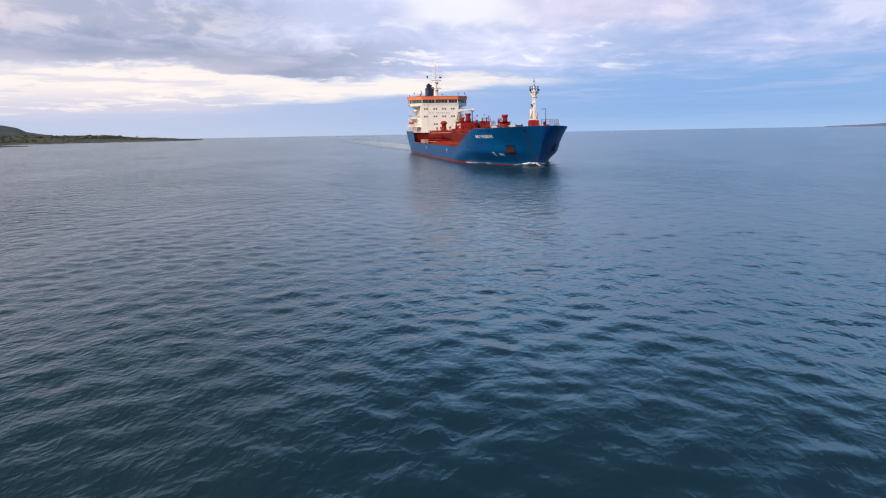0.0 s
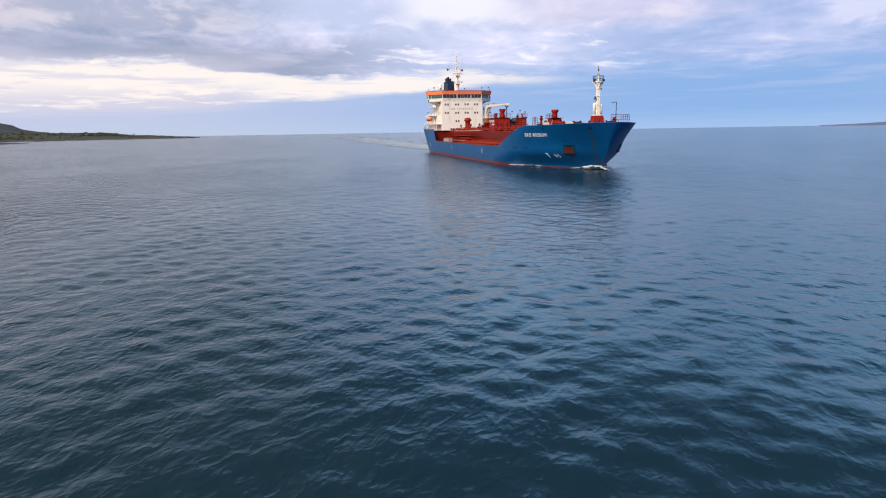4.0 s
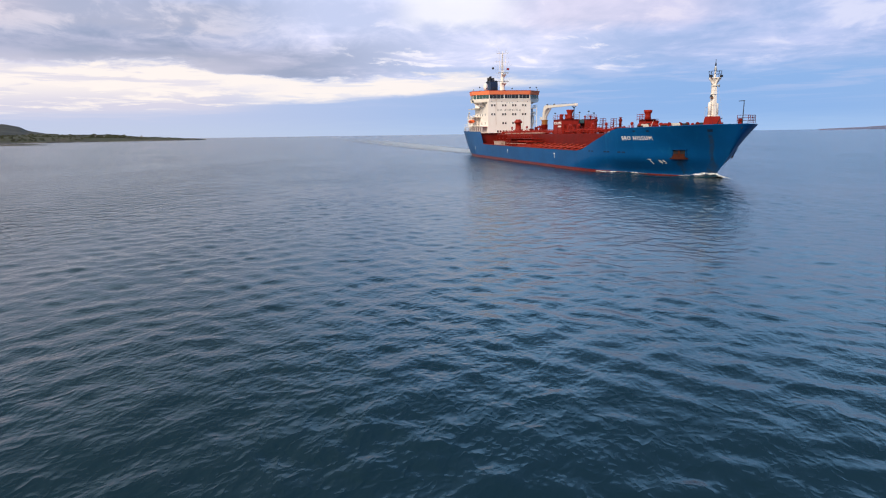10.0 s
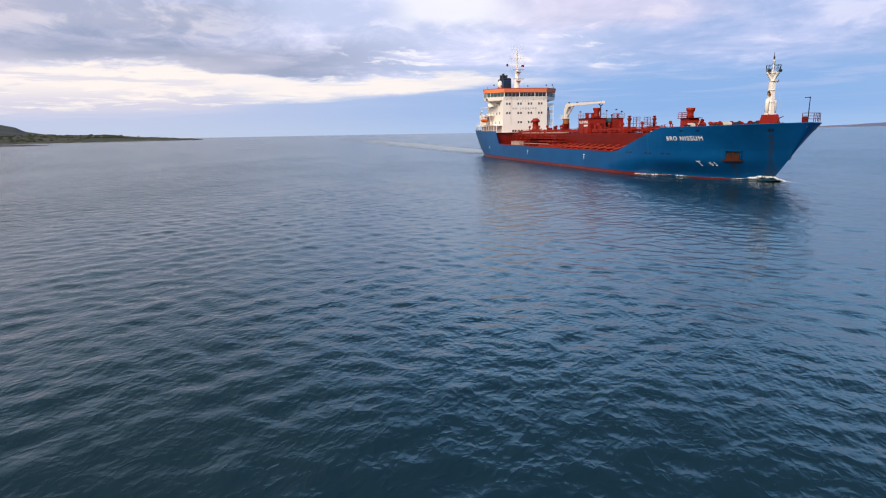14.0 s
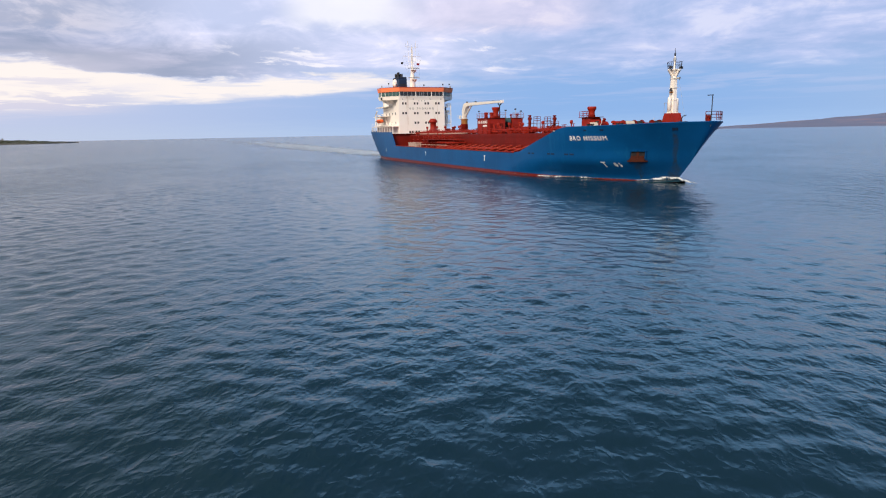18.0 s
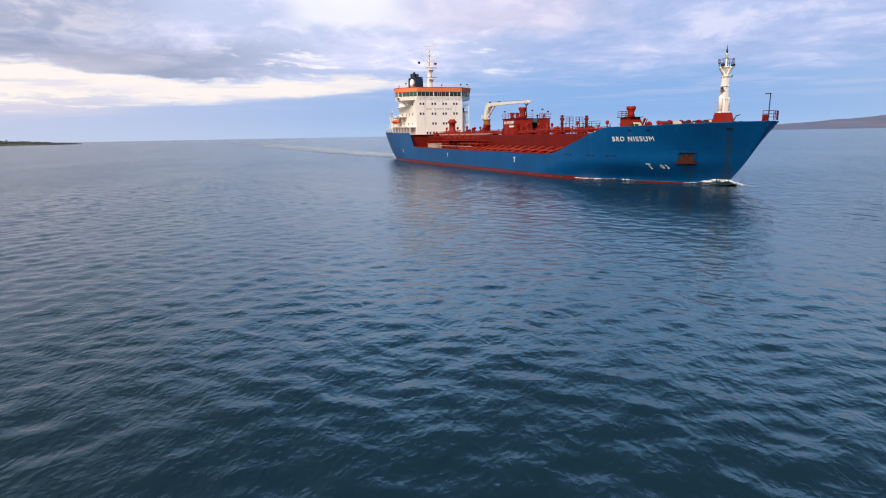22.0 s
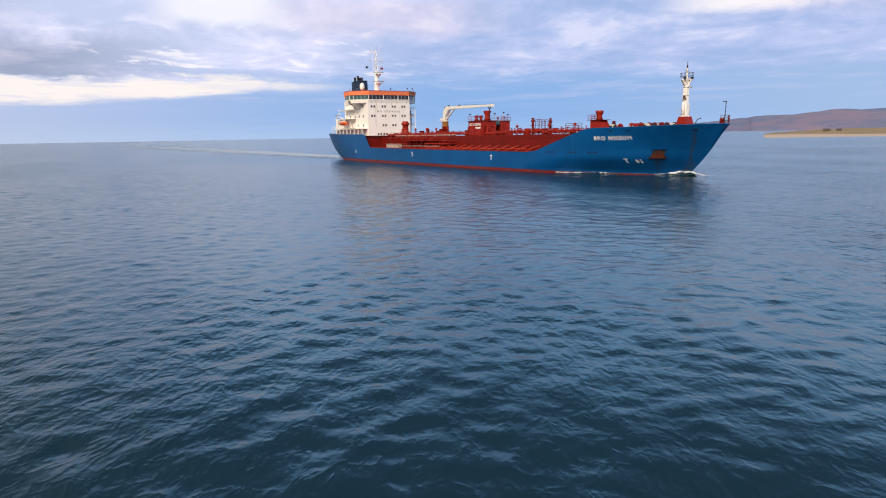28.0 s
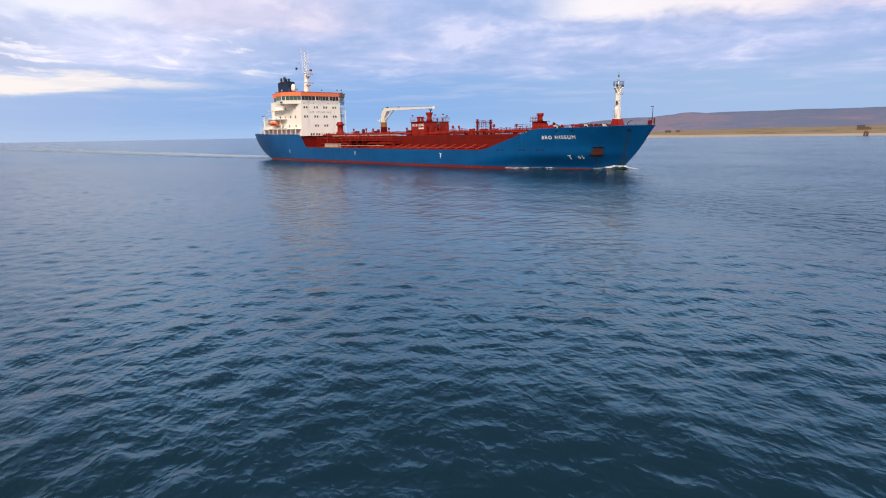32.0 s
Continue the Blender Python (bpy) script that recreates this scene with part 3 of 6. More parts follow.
def build_sea():
    """One sheet to the horizon; its lines run along the camera's way, finest beside it."""
    us = spaced((-42.0, 142.0), (-230.0, 160.0), 0.23, 1.0, (-4700.0, 4700.0), 1.045)
    vs = spaced((-32.0, 32.0), (-100.0, 100.0), 0.23, 1.0, (-4700.0, 4700.0), 1.045)
    gu, gv = np.meshgrid(us, vs, indexing="ij")
    cell = np.maximum(np.gradient(us)[:, None], np.gradient(vs)[None, :]) + 0 * gu
    ca, sa = math.cos(radians(-22.7)), math.sin(radians(-22.7))
    gx, gy = 181.0 + gu * ca - gv * sa, -46.0 + gu * sa + gv * ca
    dx, dy, gz = sea_shift(gx, gy, cell)
    gx, gy = gx + dx, gy + dy
    nx, ny = gx.shape
    co = np.stack([gx, gy, gz], -1).reshape(-1, 3).astype(np.float32)
    i = (np.arange(nx - 1)[:, None] * ny + np.arange(ny - 1)[None, :]).ravel()
    quads = np.stack([i, i + ny, i + ny + 1, i + 1], 1).astype(np.int32)
    me = bpy.data.meshes.new("sea")
    me.vertices.add(len(co))
    me.vertices.foreach_set("co", co.ravel())
    me.loops.add(quads.size)
    me.loops.foreach_set("vertex_index", quads.ravel())
    me.polygons.add(len(quads))
    me.polygons.foreach_set("loop_start", np.arange(0, quads.size, 4, dtype=np.int32))
    me.polygons.foreach_set("use_smooth", np.ones(len(quads), dtype=bool))
    me.update(calc_edges=True)
    coarse = me.attributes.new("coarse", "FLOAT", "POINT")
    coarse.data.foreach_set("value", np.clip((cell - 0.30) / 0.6, 0, 1).astype(np.float32).ravel())
    me.materials.append(M_SEA)
    return tagged(new("sea", me), "choppy grey-blue sea water reaching to the horizon", "water", kind="structure")


sea = build_sea()


# ---- the tanker: x forward, y to port, z up from the waterline ----
ship = tagged(new("tanker_ship"), "blue-hulled chemical tanker with a red deck and cream deckhouse under way", "ship")


def lerp(x, pts):
    for (a, u), (b, v) in zip(pts, pts[1:]):
        if x <= b:
            return u + (v - u) * max(0.0, min(1.0, (x - a) / (b - a)))
    return pts[-1][1]


def top_edge(x):
    return lerp(x, [(-74, 7.75), (-60, 7.45), (-37.0, 7.2), (-36.4, 7.1), (-33.4, 3.75), (-32.8, 3.6), (0, 3.4), (35.5, 3.33), (37.5, 3.5), (48.6, 7.0), (50.2, 7.25), (58, 7.3), (67.9, 7.5)])


def bow_x(z):
    return 62.1 + 0.75 * z + 0.6 * math.sin(math.pi * min(z, 7.5) / 7.5) if z > 0 else 62.1 + 0.5 * z


def stern_x(z):
    t = max(0.0, min(1.0, (z + 0.8) / 8.0))
    return -58.5 - 13.4 * (1 - (1 - t) ** 3.0)


HC = -0.65  # the hull's middle line


def half(x, z):
    """Half breadth of the hull at x and z."""
    b = 10.85
    xe, xs = bow_x(z), lerp(z, [(0, 30.0), (2.3, 37.4), (7.5, 41.4)])
    if x > xs:
        full = lerp(z, [(0, 2.3), (2.3, 2.55), (3.9, 2.35), (5.6, 2.25), (7.5, 2.2)])
        blunt = lerp(z, [(0, 1.06), (2.3, 1.02), (3.9, 0.94), (5.6, 0.78), (7.5, 0.58)])
        b *= max(0.0, 1 - min(1.0, (x - xs) / (xe - xs)) ** full) ** blunt
    zz = max(0.0, min(1.0, z / 7.5))
    start = -36.0 - 14.0 * zz
    if x < start:
        t = min(1.0, (start - x) / (start + 74.0))
        b *= 1 - (0.74 - 0.36 * zz ** 0.6) * t ** 2.0
    return b


def hull_at(x, z, off=0.0, side=-1):
    """A point of the hull's side, off metres outside it."""
    e = 0.05
    b = half(x, z)
    n = Vector((-(half(x + e, z) - half(x - e, z)) / (2 * e), 1.0, -(half(x, z + e) - half(x, z - e)) / (2 * e))).normalized()
    return Vector((x + n.x * off, HC + side * (b + n.y * off), z + n.z * off))


def build_hull():
    bm = bmesh.new()
    want = list(np.linspace(-71.8, -38, 26)) + [-37.2, -36.6, -36, -35.2, -34.4, -33.6, -33.0, -32.2] + list(np.linspace(-29, 34, 15)) + [35.5, 36.4, 37.4] + list(np.linspace(39, 48, 7)) + [48.8, 49.6, 50.4] + list(np.linspace(52, 64.4, 17)) + [65.2, 65.9, 66.4, 66.8, 67.1, 67.25, 67.35]
    us = [(x - stern_x(7)) / (bow_x(7) - stern_x(7)) for x in want]
    us[0], us[-1] = 0.0, 1.0
    levels = 20
    sides = {}
    for s in (-1, 1):
        grid = []
        for u in us:
            col, x = [], stern_x(7) + u * (bow_x(7) - stern_x(7))
            for _ in range(3):
                zt = top_edge(x)
                x = stern_x(zt) + u * (bow_x(zt) - stern_x(zt))
            for k in range(levels + 1):
                z = -2.2 + (zt + 2.2) * k / levels
                xx = stern_x(z) + u * (bow_x(z) - stern_x(z))
                y = half(xx, z) if u < 1 else 0.0
                col.append(bm.verts.new((xx, HC + s * y, z)))
            grid.append(col)
        sides[s] = grid
        for a, b in zip(grid, grid[1:]):
            for k in range(levels):
                bm.faces.new((a[k], b[k], b[k + 1], a[k + 1]))
    for k in range(levels):  # transom
        a, b = sides[-1][0], sides[1][0]
        bm.faces.new((a[k], a[k + 1], b[k + 1], b[k]))
    bmesh.ops.remove_doubles(bm, verts=bm.verts, dist=0.002)
    ob = part("hull", bm, M_HULL, ship, "blue painted steel hull with red anti-fouling at the waterline", True)
    m = ob.modifiers.new("plate", "SOLIDIFY")
    m.thickness, m.offset = 0.12, -1
    m = ob.modifiers.new("crease", "EDGE_SPLIT")
    m.split_angle = radians(70)
    return ob


hull = build_hull()


def deck_sheet(name, x0, x1, z_of, inset, mat, label, steps=30, thick=0.1):
    bm = bmesh.new()
    rows = []
    for k in range(steps + 1):
        x = x0 + (x1 - x0) * k / steps
        z = z_of(x)
        y = max(0.05, half(x, z) - inset)
        rows.append([bm.verts.new((x, HC - y, z)), bm.verts.new((x, HC + y, z))])
    for a, b in zip(rows, rows[1:]):
        bm.faces.new((a[0], b[0], b[1], a[1]))
    r = bmesh.ops.extrude_face_region(bm, geom=list(bm.faces))
    bmesh.ops.translate(bm, vec=(0, 0, -thick), verts=[v for v in r["geom"] if isinstance(v, bmesh.types.BMVert)])
    return part(name, bm, mat, ship, label)


deck_sheet("main_deck", -40, 50, lambda x: 3.05, 0.16, M_RED, "red oxide main deck plating")
deck_sheet("forecastle_deck", 46.5, 67.0, lambda x: 6.75, 0.2, M_RED, "red forecastle deck")
part("poop_bulkhead", boxed(-37.2, -36.9, -11.2, 9.9, 3.05, 6.7, 0.0), M_RED, ship, "red poop front bulkhead")
deck_sheet("poop_deck", -71.5, -36.4, lambda x: 6.75, 0.2, M_RED, "red poop deck")


def hull_patch(name, x0, x1, z0, z1, off, mat, parent, label="", nx=8, nz=4, side=-1, thick=0.05, rake=0.0):
    """A plate that follows the hull's side; rake: how far its x moves with each metre of height above z0."""
    bm = bmesh.new()
    g = [[bm.verts.new(hull_at(x0 + (x1 - x0) * i / nx + rake * (z1 - z0) * j / nz, z0 + (z1 - z0) * j / nz, off, side)) for j in range(nz + 1)] for i in range(nx + 1)]
    for a, b in zip(g, g[1:]):
        for j in range(nz):
            bm.faces.new((a[j], b[j], b[j + 1], a[j + 1]))
    r = bmesh.ops.extrude_face_region(bm, geom=list(bm.faces))
    for v in [v for v in r["geom"] if isinstance(v, bmesh.types.BMVert)]:
        v.co.y += thick if side < 0 else -thick
    return part(name, bm, mat, parent, label)


def hull_text(text, x0, x1, z, size):
    """Letters welded on the starboard bow, each a piece of its own."""
    gap = 0.14 * size
    bm = letters(text, size, 0.012)
    xs = [v.co.x for v in bm.verts]
    k = (x1 - x0) / (max(xs) - min(xs) + gap * (len(text) - 1))
    bm.free()
    for i, ch in enumerate(text):
        if ch == " ":
            continue
        a = letters(text[: i + 1], size, 0.012)
        one = letters(ch, size, 0.012)
        shift = max(v.co.x for v in a.verts) - max(v.co.x for v in one.verts) + gap * i
        a.free()
        for v in one.verts:
            lx, lz = x0 + (v.co.x + shift) * k, z + v.co.y
            v.co = hull_at(lx, lz, 0.03 + v.co.z)
        part("letter", one, M_LETTER, hull)


hull_text("BRO NISSUM", 50.75, 56.75, 5.33, 0.88)


def t_mark(x, z, s=1.0):
    bm = bmesh.new()
    for (a0, a1, b0, b1) in ((-0.55, 0.55, 0.55, 0.8), (-0.13, 0.13, -0.75, 0.55)):
        g = [[bm.verts.new(hull_at(x + a * s, z + b * s, 0.03)) for b in (b0, b1)] for a in (a0, a1)]
        bm.faces.new((g[0][0], g[1][0], g[1][1], g[0][1]))
    r = bmesh.ops.extrude_face_region(bm, geom=list(bm.faces))
    for v in [v for v in r["geom"] if isinstance(v, bmesh.types.BMVert)]:
        v.co.y += 0.04
    part("tug_mark", bm, M_LETTER, hull, "white painted tug push mark")


for x, z, s in ((-42.6, 2.3, 0.58), (-8.75, 2.05, 0.6), (23.9, 2.0, 0.62), (55.05, 1.95, 0.5)):
    t_mark(x, z, s)
# bow marks beside the forward tug mark: a ring and a numeral
bm = bmesh.new()
for k in range(14):
    a0, a1 = 2 * math.pi * k / 14, 2 * math.pi * (k + 1) / 14
    g = [bm.verts.new(hull_at(56.5 + 0.22 * r * math.cos(a), 1.95 + 0.3 * r * math.sin(a), 0.03)) for a, r in ((a0, 0.2), (a1, 0.2), (a1, 1), (a0, 1))]
    bm.faces.new(g)
part("bulb_mark", bm, M_LETTER, hull, "white painted ring mark")
one = letters("5", 0.8, 0.012)
for v in one.verts:
    v.co = hull_at(56.88 + v.co.x * 0.8, 1.65 + v.co.y, 0.03 + v.co.z)
part("bow_numeral", one, M_LETTER, hull, "white painted numeral")

# anchor pocket: frame, hood, flat dark plate for the recess's shade, rusty stockless anchor hauled home on its bolster
def raked(name, x0, x1, z0, z1, off, mat, parent, label="", side=-1, thick=0.05):
    """A plate beside the anchor: x0 and x1 hold at 4 m above the water, and lean with the stem."""
    d = 0.48 * (z0 - 4.0)
    return hull_patch(name, x0 + d, x1 + d, z0, z1, off, mat, parent, label, side=side, thick=thick, rake=0.48)


for side in (-1, 1):
    raked("pocket_shade", 59.15, 60.75, 2.85, 3.9, 0.03, M_DARK, hull, "flat dark plate for the shade inside the anchor pocket", side)
    raked("pocket_hood", 59.05, 60.85, 3.88, 4.0, 0.22, M_HULL, hull, "", side, 0.2)
    for a in (59.03, 60.75):
        raked("pocket_cheek", a, a + 0.12, 2.8, 3.9, 0.16, M_HULL, hull, "", side, 0.14)
    raked("anchor_shank", 59.82, 60.08, 2.8, 3.75, 0.10, M_RUST, hull, "rusty anchor shank", side, 0.08)
    raked("anchor_fluke", 59.25, 59.78, 2.8, 3.25, 0.10, M_RUST, hull, "rusty anchor fluke", side, 0.08)
    raked("anchor_fluke", 60.12, 60.65, 2.8, 3.25, 0.10, M_RUST, hull, "rusty anchor fluke", side, 0.08)
    raked("anchor_crown", 59.15, 60.75, 2.66, 2.95, 0.22, M_RUST, hull, "rusty red anchor crown", side, 0.22)
    raked("anchor_bolster", 58.92, 60.98, 2.5, 2.7, 0.26, M_RUST, hull, "rust-streaked anchor bolster", side, 0.26)
    # hawse hole and rollers in the bulwark
    hull_patch("hawse_hole", 64.7, 65.2, 6.5, 6.85, 0.03, M_NAVY, hull, "dark hawse hole in the bulwark", 3, 2, side, rake=0.48)
    for x in (53.6, 56.3):
        hull_patch("fairlead", x, x + 0.5, 6.62, 6.85, 0.03, M_NAVY, hull, "dark mooring fairlead", 3, 2, side)
        hull_patch("fairlead_rim", x - 0.06, x + 0.56, 6.85, 6.93, 0.08, M_HULL, hull, "", 3, 1, side, 0.08)
# fender bar along the top strake and scuppers
for x in (40.4, 41.5, 45.6, 46.5, 49.2, 50.2):
    hull_patch("freeing_port", x, x + 0.7, 3.2, 3.42, 0.02, M_NAVY, hull, "dark freeing port", nx=2, nz=1)
for x in (47.5,):
    hull_patch("fairlead", x, x + 0.25, 6.6, 6.78, 0.03, M_GREY, hull, "pale rounded mooring fairlead", nx=3, nz=3)
for side in (-1, 1):
    bm = bmesh.new()
    for a, b in zip(np.linspace(-33, 35.5, 40), np.linspace(-33, 35.5, 40)[1:]):
        rod(bm, hull_at(a, top_edge(a), 0.0, side), hull_at(b, top_edge(b), 0.0, side), 0.09, 0.09, 6)
    part("sheer_strake_bar", bm, M_RED_BRIGHT, ship)

# ---- cargo deck ----
TR = 6.4   # half breadth of the raised trunk
TZ = 6.35  # its top
trunk = part("trunk_deck", boxed(-36, 45.5, -TR, TR, 3.05, TZ, 0.08), M_RED, ship, "raised red trunk deck over the cargo tanks")
for side in (-1, 1):
    first = part("web_frame", prism(bmesh.new(), [(side * TR, 3.05), (side * (TR + 1.1), 3.05), (side * TR, 4.3)], "x", -0.06, 0.06), M_RED, trunk)
    first.location.x = -31.0
    for k in range(1, 38):
        again(first, Matrix.Translation((-31.0 + 2.0 * k, 0, 0)))
    for z in (4.6, 5.7):
        part("stiffener", boxed(-36, 45.5, side * (TR + 0.03) - 0.03, side * (TR + 0.03) + 0.03, z, z + 0.08, 0.0), M_RED, trunk)
    railing(ship, [(-35, side * (TR - 0.2), TZ), (44, side * (TR - 0.2), TZ)], 1.05, 3, 2.6, 0.03, M_RED_BRIGHT)
    # deck-edge cross ribs, paler than the deck
    rib = part("deck_rib", rod(bmesh.new(), (-0.3, HC + side * 10.5, 3.3), (0.3, HC + side * 7.35, 4.35), 0.085, 0.07, 6), M_SALMON, trunk, "salmon deck strut")
    rib.location.x = -3.0
    for k in range(1, 13):
        again(rib, Matrix.Translation((-3.0 + 3.1 * k, 0, 0)))
# longitudinal cargo lines on the trunk and along its side
for y, z, r, x0, x1 in ((-5.2, 6.75, 0.17, -34, 4), (-4.5, 6.75, 0.17, -34, 5), (-3.8, 6.8, 0.2, -34, 40), (-1.0, 6.8, 0.2, -30, 40), (0.6, 6.8, 0.2, -30, 40), (2.2, 6.8, 0.17, -34, 42), (3.6, 6.8, 0.17, -34, 42), (4.8, 6.75, 0.14, -34, 42), (-7.4, 3.6, 0.16, -30, 30), (-8.0, 3.55, 0.12, -30, 20)):
    pipe = part("cargo_pipe", rod(bmesh.new(), (x0, y, z), (x1, y, z), r, r, 10), M_PIPE, ship)
    flange = part("flange", rod(bmesh.new(), (-0.06, 0, 0), (0.06, 0, 0), r * 1.5, r * 1.5, 10), M_RED_BRIGHT, pipe)
    flange.location = (x0 + 2, y, z)
    for k in range(1, int((x1 - x0 - 4) // 6) + 1):
        again(flange, Matrix.Translation((x0 + 2 + 6 * k, y, z)))
# pipe rack in front of the deckhouse: bars on posts over the side deck
rack = part("pipe_rack", tube(tube(tube(bmesh.new(), [(-31, -7.2, 5.9), (-3, -7.2, 5.9)], 0.12), [(-31, -7.6, 5.2), (-5, -7.6, 5.2)], 0.10), [(-30, -8.2, 4.5), (-8, -8.2, 4.5)], 0.09), M_PIPE, ship)
post = part("rack_post", boxed(-0.1, 0.1, -8.4, -7.0, 3.05, 6.1, 0.0), M_RED, rack)
post.location.x = -30
for k in range(1, 8):
    again(post, Matrix.Translation((-30 + 3.7 * k, 0, 0)))
# manifold amidships with its valves
manifold = part("manifold", boxed(-6, 4, -9.6, -6.6, 3.05, 4.0, 0.05), M_RED_BRIGHT, ship, "red cargo manifold")
for k in range(6):
    x = -5.2 + 1.7 * k
    v = part("manifold_branch", rod(bmesh.new(), (x, -6.4, 4.6), (x, -9.9, 4.6), 0.2, 0.2, 10), M_PIPE, manifold)
    part("valve_wheel", rod(bmesh.new(), (x, -8.2, 5.0), (x, -8.2, 5.06), 0.32, 0.32, 12), M_RED_BRIGHT, v)
    part("valve_stem", rod(bmesh.new(), (x, -8.2, 4.6), (x, -8.2, 5.0), 0.06, 0.06, 6), M_RED_BRIGHT, v)

# pipe ends and hose saddles along the edge of the trunk, low hand line on the side deck
stub = part("pipe_end", rod(bmesh.new(), (0, -6.9, 6.55), (0.15, -5.4, 6.62), 0.13, 0.13, 8), M_PINK, ship, "pale pipe end over the trunk edge")
stub.location.x = -26.0
for k in range(1, 17):
    again(stub, Matrix.Translation((-26.0 + 1.75 * k, 0, 0)))
part("hand_line", rod(bmesh.new(), (-23, -10.2, 4.05), (2, -10.2, 4.05), 0.07, 0.07, 6), M_PINK, ship, "pale rail along the side deck")
for x in (-22, -17, -12, -7, -2, 1.5):
    part("line_post", rod(bmesh.new(), (x, -10.2, 3.05), (x, -10.2, 4.05), 0.05, 0.05, 6), M_PIPE, ship)
rng = random.Random(21)
cross = part("cross_pipe", rod(bmesh.new(), (0, -6.2, 0), (0, 5.6, 0), 0.12, 0.12, 8), M_PIPE, ship)
cross.location = (-32.0, 0, 7.0)
for k in range(1, 26):
    x = -32.0 + 2.9 * k
    if not 5.5 < x < 15.0:
        again(cross, Matrix.Translation((x + rng.uniform(-0.8, 0.8), rng.uniform(-0.3, 0.3), rng.uniform(6.8, 7.15))))
valve = part("valve", lathe(bmesh.new(), (0, 0), [(0.1, 0), (0.22, 0.1), (0.22, 0.4), (0.08, 0.5), (0.06, 0.8), (0.3, 0.82), (0.3, 0.88), (0.05, 0.9)], 10), M_RED_BRIGHT, ship)
valve.location = (-28.0, -4.2, 6.8)
for _ in range(46):
    x = rng.uniform(-33, 41)
    if not 4.5 < x < 15.5:
        again(valve, Matrix.Translation((x, rng.uniform(-5.6, 4.5), rng.uniform(6.6, 7.0))))
drop = part("drop_line", tube(bmesh.new(), [(0, -5.4, 6.75), (0, -6.75, 6.75), (0, -6.85, 6.5), (0, -6.9, 3.7), (0, -7.6, 3.6)], 0.13, 8), M_PIPE, ship)
drop.location.x = -29.0
for x in (-24.5, -20.0, -15.5, -13.0, -9.5):
    again(drop, Matrix.Translation((x, 0, 0)))
step_post = part("stanchion", boxed(-0.09, 0.09, -9.1, -8.9, 3.05, 5.3, 0.0), M_RED, ship)
step_post.location.x = -27.0
for x in (-23.5, -16.0, -14.2, -11.0, -8.6, -1.5, 0.5, 3.4):
    again(step_post, Matrix.Translation((x, 0, 0)))
part("walk_platform", boxed(-16.5, 4.0, -9.3, -7.0, 5.25, 5.35, 0.0), M_RED_BRIGHT, ship, "red grating walkway above the side deck")
railing(ship, [(-16.4, -9.2, 5.35), (3.9, -9.2, 5.35)], 1.0, 3, 1.6, 0.03, M_PIPE)
# cabinets and vents beside the deckhouse front
for x, y, w, h in ((-25.2, 0.8, 0.5, 1.5), (-22.6, 1.2, 0.35, 1.9), (-15.5, 0.6, 0.6, 1.4), (-13.6, -0.2, 0.3, 1.8), (2.6, -2.2, 0.8, 1.3)):
    part("deck_cabinet", boxed(x - w, x + w, y - w, y + w, TZ, TZ + h, 0.05), M_RED, ship)

# tank hatches and small vents over the trunk
hatch = part("tank_hatch", lathe(bmesh.new(), (0, 0), [(0.55, 0), (0.55, 0.7), (0.68, 0.7), (0.68, 0.85), (0.2, 0.98)], 14), M_RED_BRIGHT, ship)
hatch.location = (-27, -2.6, TZ)
for x, y in ((-21, 1.6), (-20, -2.6), (-14, -2.8), (-13, 2.9), (-3, -3.0), (17, -2.8), (19, 1.4), (22, -5.2), (31, -2.5), (34, 1.5), (38, -3)):
    again(hatch, Matrix.Translation((x, y, TZ)))
pv = part("pressure_vent", lathe(bmesh.new(), (0, 0), [(0.11, 0), (0.11, 1.5), (0.26, 1.55), (0.3, 1.8), (0.24, 2.05), (0.1, 2.1)], 10), M_RED_BRIGHT, ship)
pv.location = (-26, -4.8, TZ)
for x, y in ((-24, 2.2), (-18.5, -4.9), (-17, 0.5), (-12.5, -5.0), (-11.5, -0.3), (-4.5, 2.4), (-2.5, -5.1), (16.5, -5.0), (18.5, -0.6), (21, -4.9), (33.5, -4.8), (36.5, -1.0)):
    again(pv, Matrix.Translation((x, y, TZ)))
# grey-white store container on the side deck
locker = tagged(new("deck_locker"), "pale rust-stained locker standing on the tanker's side deck", "locker")
part("body", boxed(-24.5, -18.5, -10.6, -9.2, 3.06, 4.4, 0.04), M_PINK, locker)
part("lid", boxed(-24.6, -18.4, -10.7, -9.1, 4.4, 4.52, 0.03), M_PINK, locker)

# ---- pump house amidships ----
house = part("pump_house", boxed(6.1, 11.2, -4.8, -0.8, TZ, 9.5, 0.06), M_RED_BRIGHT, ship, "red pump house with white warning lettering")
part("pump_house_wing", boxed(5.6, 10.2, 1.4, 3.9, TZ, 9.5, 0.06), M_RED_BRIGHT, house)
part("house_link", boxed(5.6, 8.6, -0.8, 1.4, TZ, 9.3, 0.03), M_RED, house)
# dark plate puts the shade of the gap between the blocks into colour
part("recess_shade", boxed(8.62, 8.7, -0.6, 1.2, TZ + 0.1, 8.7, 0.0), M_DARK, house, "dark plate for the shade in the recess between the blocks")
part("electrical_box", boxed(9.2, 9.9, 0.2, 1.2, 8.75, 9.55, 0.05), M_TEAL, house, "pale blue-green electrical box")
part("box_bracket", boxed(8.6, 9.9, -0.8, 1.4, 8.62, 8.74, 0.0), M_DARK, house)
part("roof_edge", boxed(5.9, 11.4, -5.0, -0.6, 9.5, 9.62, 0.02), M_RED, house)
part("roof_edge", boxed(5.5, 10.35, 1.3, 4.05, 9.5, 9.62, 0.02), M_RED, house)
